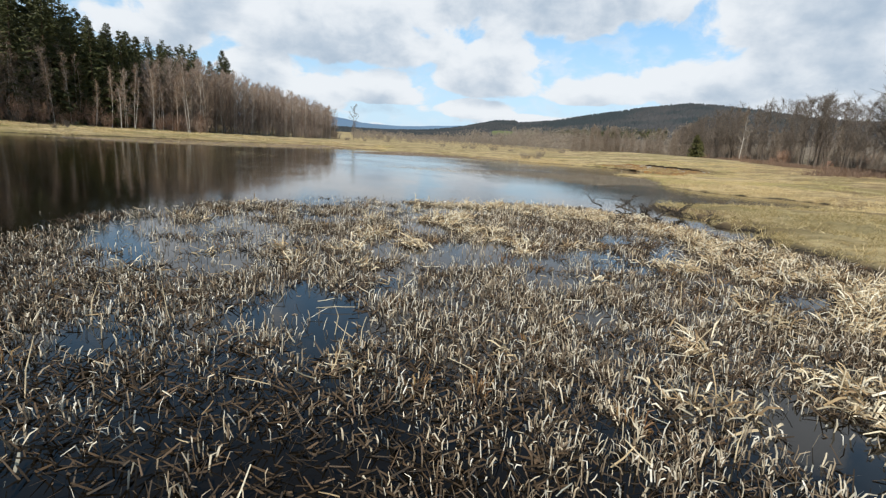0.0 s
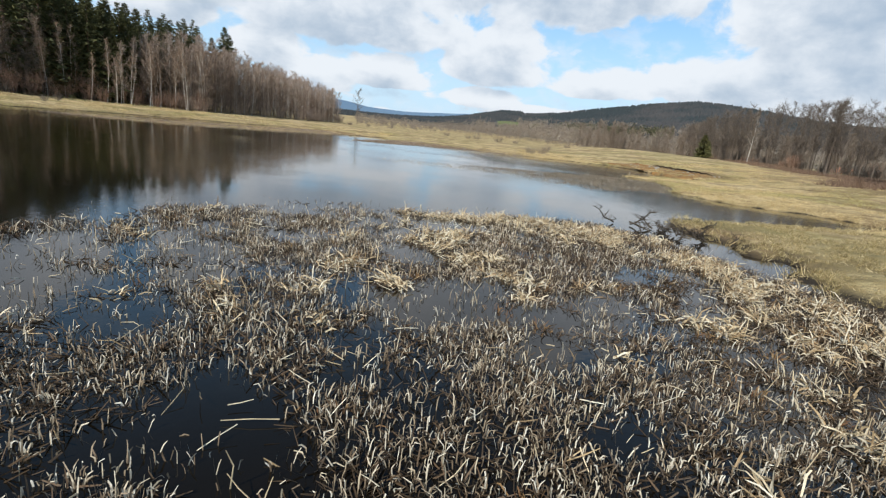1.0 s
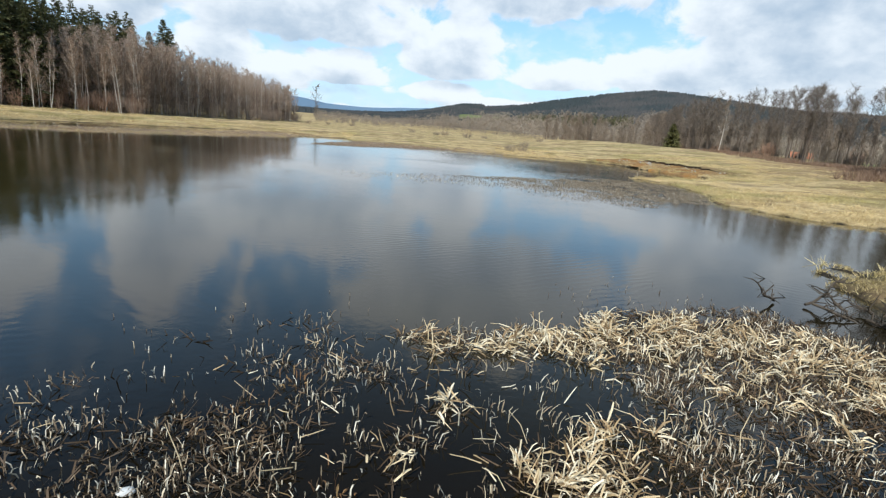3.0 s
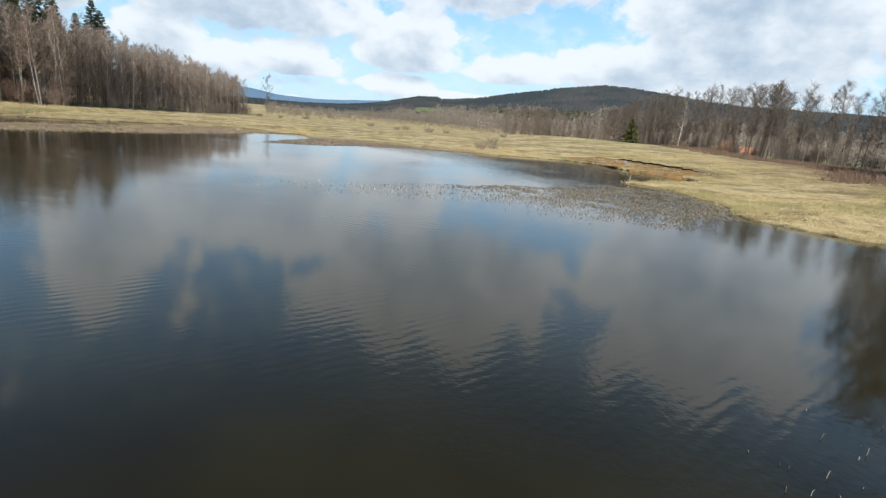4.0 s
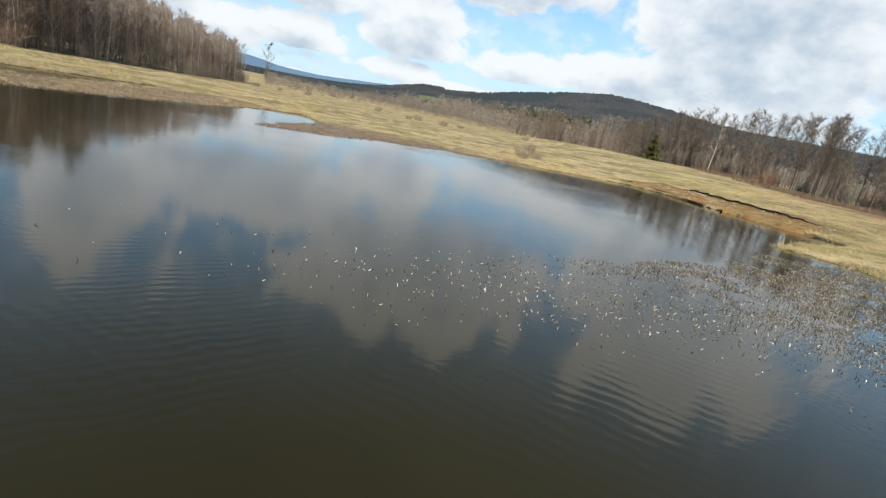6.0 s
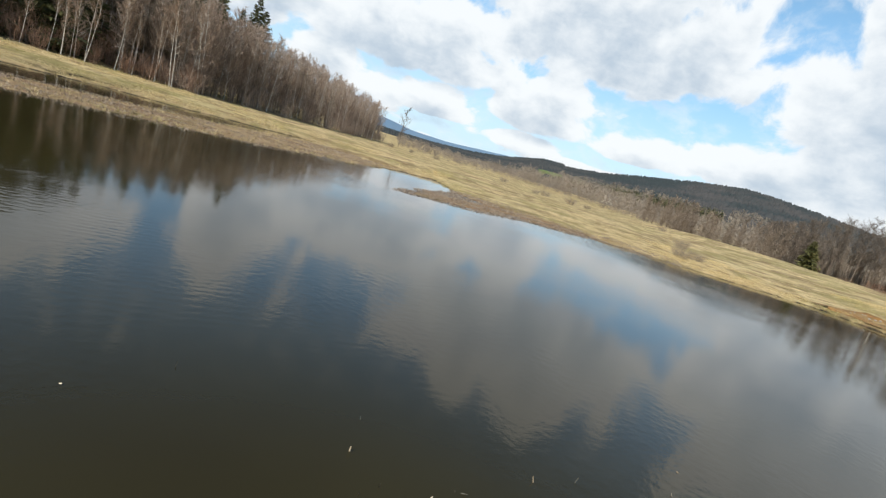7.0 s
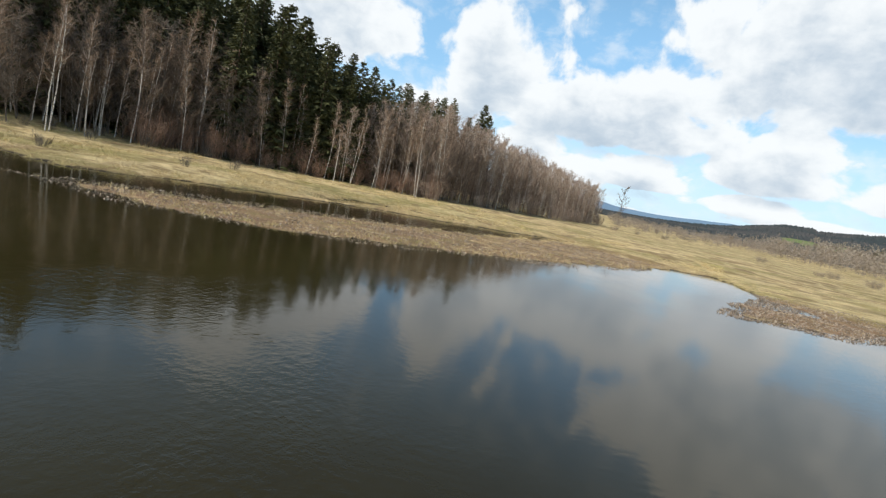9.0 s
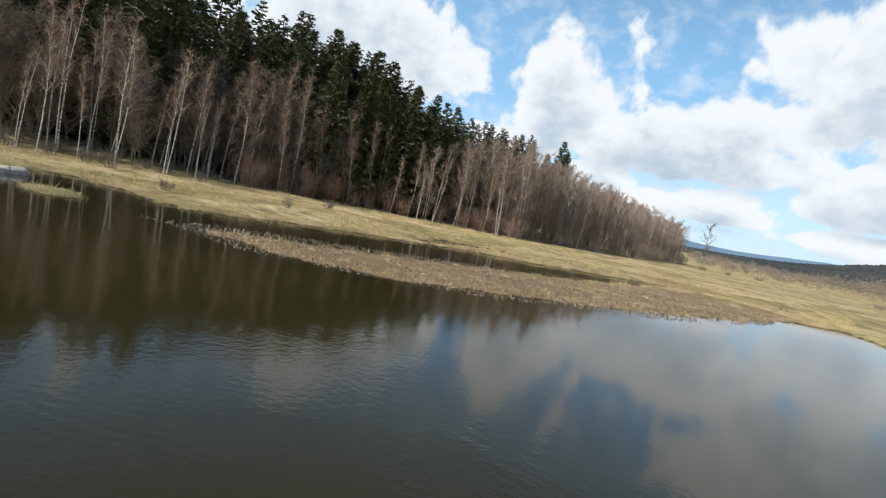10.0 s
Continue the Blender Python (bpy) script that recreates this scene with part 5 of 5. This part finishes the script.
for k in range(18):
    x, y = rng.uniform(-6, 12), rng.uniform(3, 21)
    if inside(x, y, BED) > -0.3:
        continue
    w = rng.uniform(0.14, 0.34)
    s = strands([[(-w, 0, 0), (0, rng.uniform(-.05, .05), 0.02), (w, 0, 0.01)]], [[0.0048, 0.0048, 0.003]], 5)
    ob = tagged(new("reed_stalk", mesh_of("reed_stalk", *s, STRAW)), "single long reed stalk lying on the water", "reed", "fallen reed stalks")
    ob.matrix_world = pose(x, y, rng.uniform(0.012, 0.06), 0, rng.uniform(-5, 5), rng.uniform(0, 360))

# reed belts on the two low spits
FLAT = [(-15, 78), (-9, 80.5), (-4, 85.5), (4, 91), (12, 91.5), (13, 94), (2, 95), (-3, 93), (-7, 96), (-12, 97)]
for name, mat, label, count, xr, yr, ring in (("spit_reed", PALE, "pale matted reed along the low western spit", 46000, (-50, -19), (58, 104), SPIT),
                                              ("flat_reed", PALE, "brown flattened reed on the marshy northern flat", 52000, (-16, 14), (76, 100), FLAT)):
    x, y = r.uniform(*xr, count), r.uniform(*yr, count)
    e = edge_distance(x, y, ring) + (value_noise(x, y, 2.0) - 0.5) * 1.5
    keep = (e < 0) & ((value_noise(x, y, 1.5) > 0.3) | (e > -1.6))
    x, y = x[keep], y[keep]
    n = len(x)
    bits = leaf_bits(r, x, y, np.maximum(height(x, y), 0), r.uniform(0.07, 0.24, n), r.uniform(0.0, 0.8, n), r.uniform(0.010, 0.024, n), r.uniform(0, 6.28, n), 0.6)
    tagged(new(name, mesh_of(name, *bits, mat)), label, "reeds", kind="stuff")

# grass tussocks on the banks
xx = np.random.RandomState(5).rand(190000, 3)
px, py = -66 + xx[:, 0] * 112, 2 + xx[:, 1] * 108
sd = shore(px, py)
nearness = (np.exp(-np.maximum(sd, 0) / 1.8) + 0.16 * smooth01(value_noise(px, py, 5.0), 0.45, 0.7)) * np.where(px > 10, 1.0, 0.4) * (1 + 1.6 * np.exp(-(((px - 24) / 7) ** 2 + ((py - 50) / 12) ** 2)))
near_bank = (px > 7) & (px < 21) & (py < 34)
nearness = nearness * np.where(near_bank, 0.20, 1.0)
nearness = nearness + 0.10 * (px < -15) * smooth01(value_noise(px + 60, py, 4.0), 0.4, 0.7)
pick = np.where((sd > -0.12) & (edge_distance(px, py, MARSH_FLAT) > 0) & (xx[:, 2] < nearness) & (sd < 30))[0][:30000]
k = np.repeat(pick, 5)
hh = (r.uniform(0.08, 0.30, len(pick)) * np.where(sd[pick] < 2.5, 1.2, 0.8)).repeat(5)
az, q = r.uniform(0, 6.28, len(k)), r.uniform(0, 0.14, len(k))
b0 = np.stack([px[k] + q * np.cos(az), py[k] + q * np.sin(az), np.maximum(height(px[pick], py[pick]), 0).repeat(5) - 0.03], 1)
e = hh * r.uniform(0.3, 1.1, len(k))
tip = b0 + np.stack([e * np.cos(az), e * np.sin(az), hh * r.uniform(0.35, 1.0, len(k))], 1)
wide = r.uniform(0.005, 0.013, len(k))
tagged(new("bank_grass", mesh_of("bank_grass", *ribbons(np.stack([b0, tip], 1), np.stack([wide, wide * 0.3], 1), r), GRASS)),
       "tussocks of dry yellow grass along the banks", "grass", kind="stuff")
# low turf on the bank beside the reed bed, with mud showing between the tufts
n = 30000
px, py = r.uniform(8.5, 21, n), r.uniform(2, 34, n)
sd = shore(px, py)
keep = (sd > 0.0) & (r.rand(n) < 0.06 + 0.94 * smooth01(0.5 * value_noise(px, py, 1.5) + 0.5 * value_noise(px + 8, py, 0.5), 0.42, 0.62))
px, py = px[keep], py[keep]
k = np.repeat(np.arange(len(px)), 5)
az = r.uniform(0, 6.28, len(k))
b0 = np.stack([px[k] + r.normal(0, 0.05, len(k)), py[k] + r.normal(0, 0.05, len(k)), height(px, py)[k] - 0.015], 1)
e = r.uniform(0.02, 0.13, len(k))
tip = b0 + np.stack([e * np.cos(az), e * np.sin(az), r.uniform(0.02, 0.12, len(k))], 1)
wide = r.uniform(0.004, 0.009, len(k))
tagged(new("bank_turf", mesh_of("bank_turf", *ribbons(np.stack([b0, tip], 1), np.stack([wide, wide * 0.4], 1), r), TURF)),
       "low tufts of olive and straw grass on the muddy bank by the reeds", "grass", kind="stuff")
# flattened pale tufts over the eastern meadow
px, py = r.uniform(12, 62, 52000), r.uniform(30, 112, 52000)
keep = (shore(px, py) > 0.6) & (r.rand(52000) < smooth01(0.5 * value_noise(px, py, 6.0) + 0.5 * value_noise(px + 20, py, 1.8), 0.42, 0.72))
keep &= r.rand(52000) > 1.1 * np.exp(-(((px - 0.36 * py - 38) / 13) ** 2 + ((py - 80) / 36) ** 2))
keep &= ~((px > 28.5) & (px < 39.5) & (py > 69) & (py < 99))
px, py = px[keep], py[keep]
k = np.repeat(np.arange(len(px)), 5)
az = r.uniform(0, 6.28, len(k))
b0 = np.stack([px[k] + r.normal(0, 0.1, len(k)), py[k] + r.normal(0, 0.1, len(k)), height(px, py)[k] - 0.02], 1)
e = r.uniform(0.04, 0.22, len(k))
tip = b0 + np.stack([e * np.cos(az), e * np.sin(az), r.uniform(0.04, 0.18, len(k))], 1)
wide = r.uniform(0.007, 0.016, len(k))
tagged(new("meadow_grass", mesh_of("meadow_grass", *ribbons(np.stack([b0, tip], 1), np.stack([wide, wide * 0.4], 1), r), GRASS)),
       "flattened tufts of straw-coloured grass on the meadow", "grass", kind="stuff")

# coarser tussocks on the meadow before the wood
px, py = r.uniform(-86, -14, 44000), r.uniform(48, 122, 44000)
sd = shore(px, py)
keep = (sd > 0.5) & (sd < 34) & (r.rand(44000) < 0.75 * smooth01(0.5 * value_noise(px, py, 5.0) + 0.5 * value_noise(px + 20, py, 1.5), 0.45, 0.72))
keep &= edge_distance(px, py, SPIT) > 0
px, py = px[keep], py[keep]
k = np.repeat(np.arange(len(px)), 6)
az = r.uniform(0, 6.28, len(k))
b0 = np.stack([px[k] + r.normal(0, 0.14, len(k)), py[k] + r.normal(0, 0.14, len(k)), height(px, py)[k] - 0.03], 1)
e = r.uniform(0.06, 0.34, len(k))
tip = b0 + np.stack([e * np.cos(az), e * np.sin(az), r.uniform(0.08, 0.34, len(k))], 1)
wide = r.uniform(0.007, 0.018, len(k))
tagged(new("tussock_grass", mesh_of("tussock_grass", *ribbons(np.stack([b0, tip], 1), np.stack([wide, wide * 0.4], 1), r), GRASS)),
       "coarse dry grass tussocks on the meadow before the wood", "grass", kind="stuff")

# ---------------------------------------------------------------- the eroded bank
CUT = [(35.4, 97), (36.8, 93), (37.8, 89), (38, 83), (38.2, 77.5), (38.8, 72)]
profile = [(-7.2, -0.30), (-5.6, 0.0), (-3.6, 0.12), (-1.9, 0.30), (-0.6, 0.52), (-0.25, 1.05), (-0.45, 1.22), (0.5, 1.30), (2.5, 1.0), (3.0, -0.4)]
cv, cf, nseg = [], [], 60
for k in range(nseg + 1):
    s = k / nseg * (len(CUT) - 1.0001)
    (ax, ay), (bx, by) = CUT[int(s)], CUT[int(s) + 1]
    u = s % 1
    x, y = ax + (bx - ax) * u, ay + (by - ay) * u
    fade = min(1.0, 4 * min(k / nseg, 1 - k / nseg) + 0.05)
    base = ground_z(x - 8, y)
    for o, z in profile:
        j_ = (value_noise(y * 1.0, o * 3.0, 0.8) - 0.5)
        gz_ = ground_z(x + o, y)
        top = max(gz_ + 0.02, base + z) if o < -0.5 else gz_ - 0.15 + (z - 0.75) * 0.9 * fade
        cv.append((x + o + j_ * 0.9, y + o * 0.25, float(top + j_ * 0.16) if o < 2.8 else float(gz_ - 0.5)))
n = len(profile)
for k in range(nseg):
    for m in range(n - 1):
        q = k * n + m
        cf.append((q, q + 1, q + n + 1, q + n))
cm = bpy.data.meshes.new("eroded_bank")
cm.from_pydata(cv, [], cf)
cm.materials.append(SOIL)
cm.materials.append(GROUND)
cm.materials.append(SHADED_HUMUS)
for f in cm.polygons:
    # slot 2, under the lip, carries topsoil with painted overhang shade
    f.material_index = (0, 0, 0, 0, 2, 2, 1, 1, 1)[f.index % (n - 1)]
tagged(new("eroded_bank", cm), "eroded bank of bare orange soil with an overhanging turf edge", "bank", kind="structure")


def stone(name, seed, size):
    q = random.Random(seed)
    bm_ = bmesh.new()
    bmesh.ops.create_icosphere(bm_, subdivisions=2, radius=size)
    for v in bm_.verts:
        v.co *= 1 + 0.25 * (noise.noise(v.co / size * 1.3 + Vector((seed, 0, 0))))
        v.co.z *= 0.6
    m = bpy.data.meshes.new(name)
    bm_.to_mesh(m)
    bm_.free()
    m.materials.append(STONE)
    return new(name, m)


stones = [stone("stone", 300 + k, 0.22) for k in range(4)]
for k in range(46):
    s = rng.random() * (len(CUT) - 1.001)
    (ax, ay), (bx, by) = CUT[int(s)], CUT[int(s) + 1]
    u, o = s % 1, rng.uniform(-4.5, -0.9)
    x, y = ax + (bx - ax) * u + o, ay + (by - ay) * u + o * 0.25
    ob = copy_thing(stones[k % 4], pose(x, y, ground_z(x, y) + 0.12, 0, 0, rng.uniform(0, 360)))
    ob.scale = (rng.uniform(0.15, 0.7),) * 3
    tagged(ob, "pale stone lying on the bare orange soil", "stone", "stones on the eroded bank")
for k in range(5):
    x, y = -63.6 + rng.uniform(-1, 1), 56.2 + rng.uniform(-0.5, 0.5)
    ob = copy_thing(stones[k % 4], pose(x, y, 0.12, 0, 0, rng.uniform(0, 360)))
    ob.scale = (rng.uniform(1.6, 3.2),) * 3
    tagged(ob, "grey boulder at the water's edge", "stone", "boulders at the water's edge")
for o in stones:
    bpy.data.objects.remove(o)

# ---------------------------------------------------------------- small things
pm = mesh_of("post", *strands([[(0, 0, -0.3), (0.01, 0, 0.2), (0.03, 0.01, 0.52), (0.03, 0.01, 0.525)]], [[0.05, 0.048, 0.045, 0.001]], 8), TIMBER)
post = tagged(new("post", pm), "short weathered wooden post on the grassy point", "post")
post.matrix_world = pose(21.0, 60.8, ground_z(21.0, 60.8), 3, -4, 0)


def branch(label, m, seed, length, arms):
    q = np.random.RandomState(seed)
    path = np.zeros((7, 3))
    path[:, 0] = np.linspace(0, length, 7)
    path[1:, 1:] = np.cumsum(q.uniform((-.07, -.06), (.07, .08), (6, 2)), 0)
    lots = [strands(path[None], [[0.034, 0.032, 0.03, 0.026, 0.02, 0.014, 0.005]], 6)]
    p0 = path[q.randint(1, 6, arms)]
    d = q.uniform((-.4, -1, -.2), (1, 1, .45), (arms, 3))
    d *= (q.uniform(0.15, 0.5, arms) / np.linalg.norm(d, axis=1))[:, None]
    bend = np.zeros((arms, 3))
    bend[:] = q.uniform(-.12, .12, (arms, 3))
    lots.append(strands(np.stack([p0, p0 + d * 0.5 + bend, p0 + d - bend], 1), np.tile([[0.017, 0.012, 0.004]], (arms, 1)), 6))
    ob = tagged(new("branch", mesh_of("branch", *joined(*lots), DRIFT, True)), label, "branch")
    ob.matrix_world = m
    return ob


for k, (bx, by, bz, dip, turn_) in enumerate([(7.0, 22.2, 0.05, -28, 200), (7.6, 22.0, 0.06, -18, 20), (7.4, 21.6, 0.22, 16, -35)]):
    branch("dark dead branch sticking out of the water by the reeds", pose(bx, by, bz, 0, dip, turn_), 401 + k, 1.2, 11)
for k in range(13):
    bx, by = 8.4 + 0.28 * k * (k % 3 > 0) % 2.4, 19.4 + (k * 0.77) % 2.8
    branch("tangle of black drowned branches by the bank", pose(bx, by, 0.04 + 0.05 * (k % 3), 0, -6 - 5 * (k % 4), 47 * k), 410 + k, 0.5 + 0.07 * (k % 4), 12)
bm_ = bmesh.new()
bmesh.ops.create_icosphere(bm_, subdivisions=3, radius=0.055)
for v in bm_.verts:
    v.co = Vector((v.co.x * 1.35, v.co.y * 0.9, v.co.z * 0.55)) * (1 + 0.25 * noise.noise(v.co * 22))
fm_ = bpy.data.meshes.new("float")
bm_.to_mesh(fm_)
bm_.free()
fm_.materials.append(FOAM)
lump = tagged(new("white_scrap", fm_), "small crumpled white scrap floating among the stubs", "litter")
lump.matrix_world = pose(-3.9, 15.5, 0.03, 0, 0, 25)
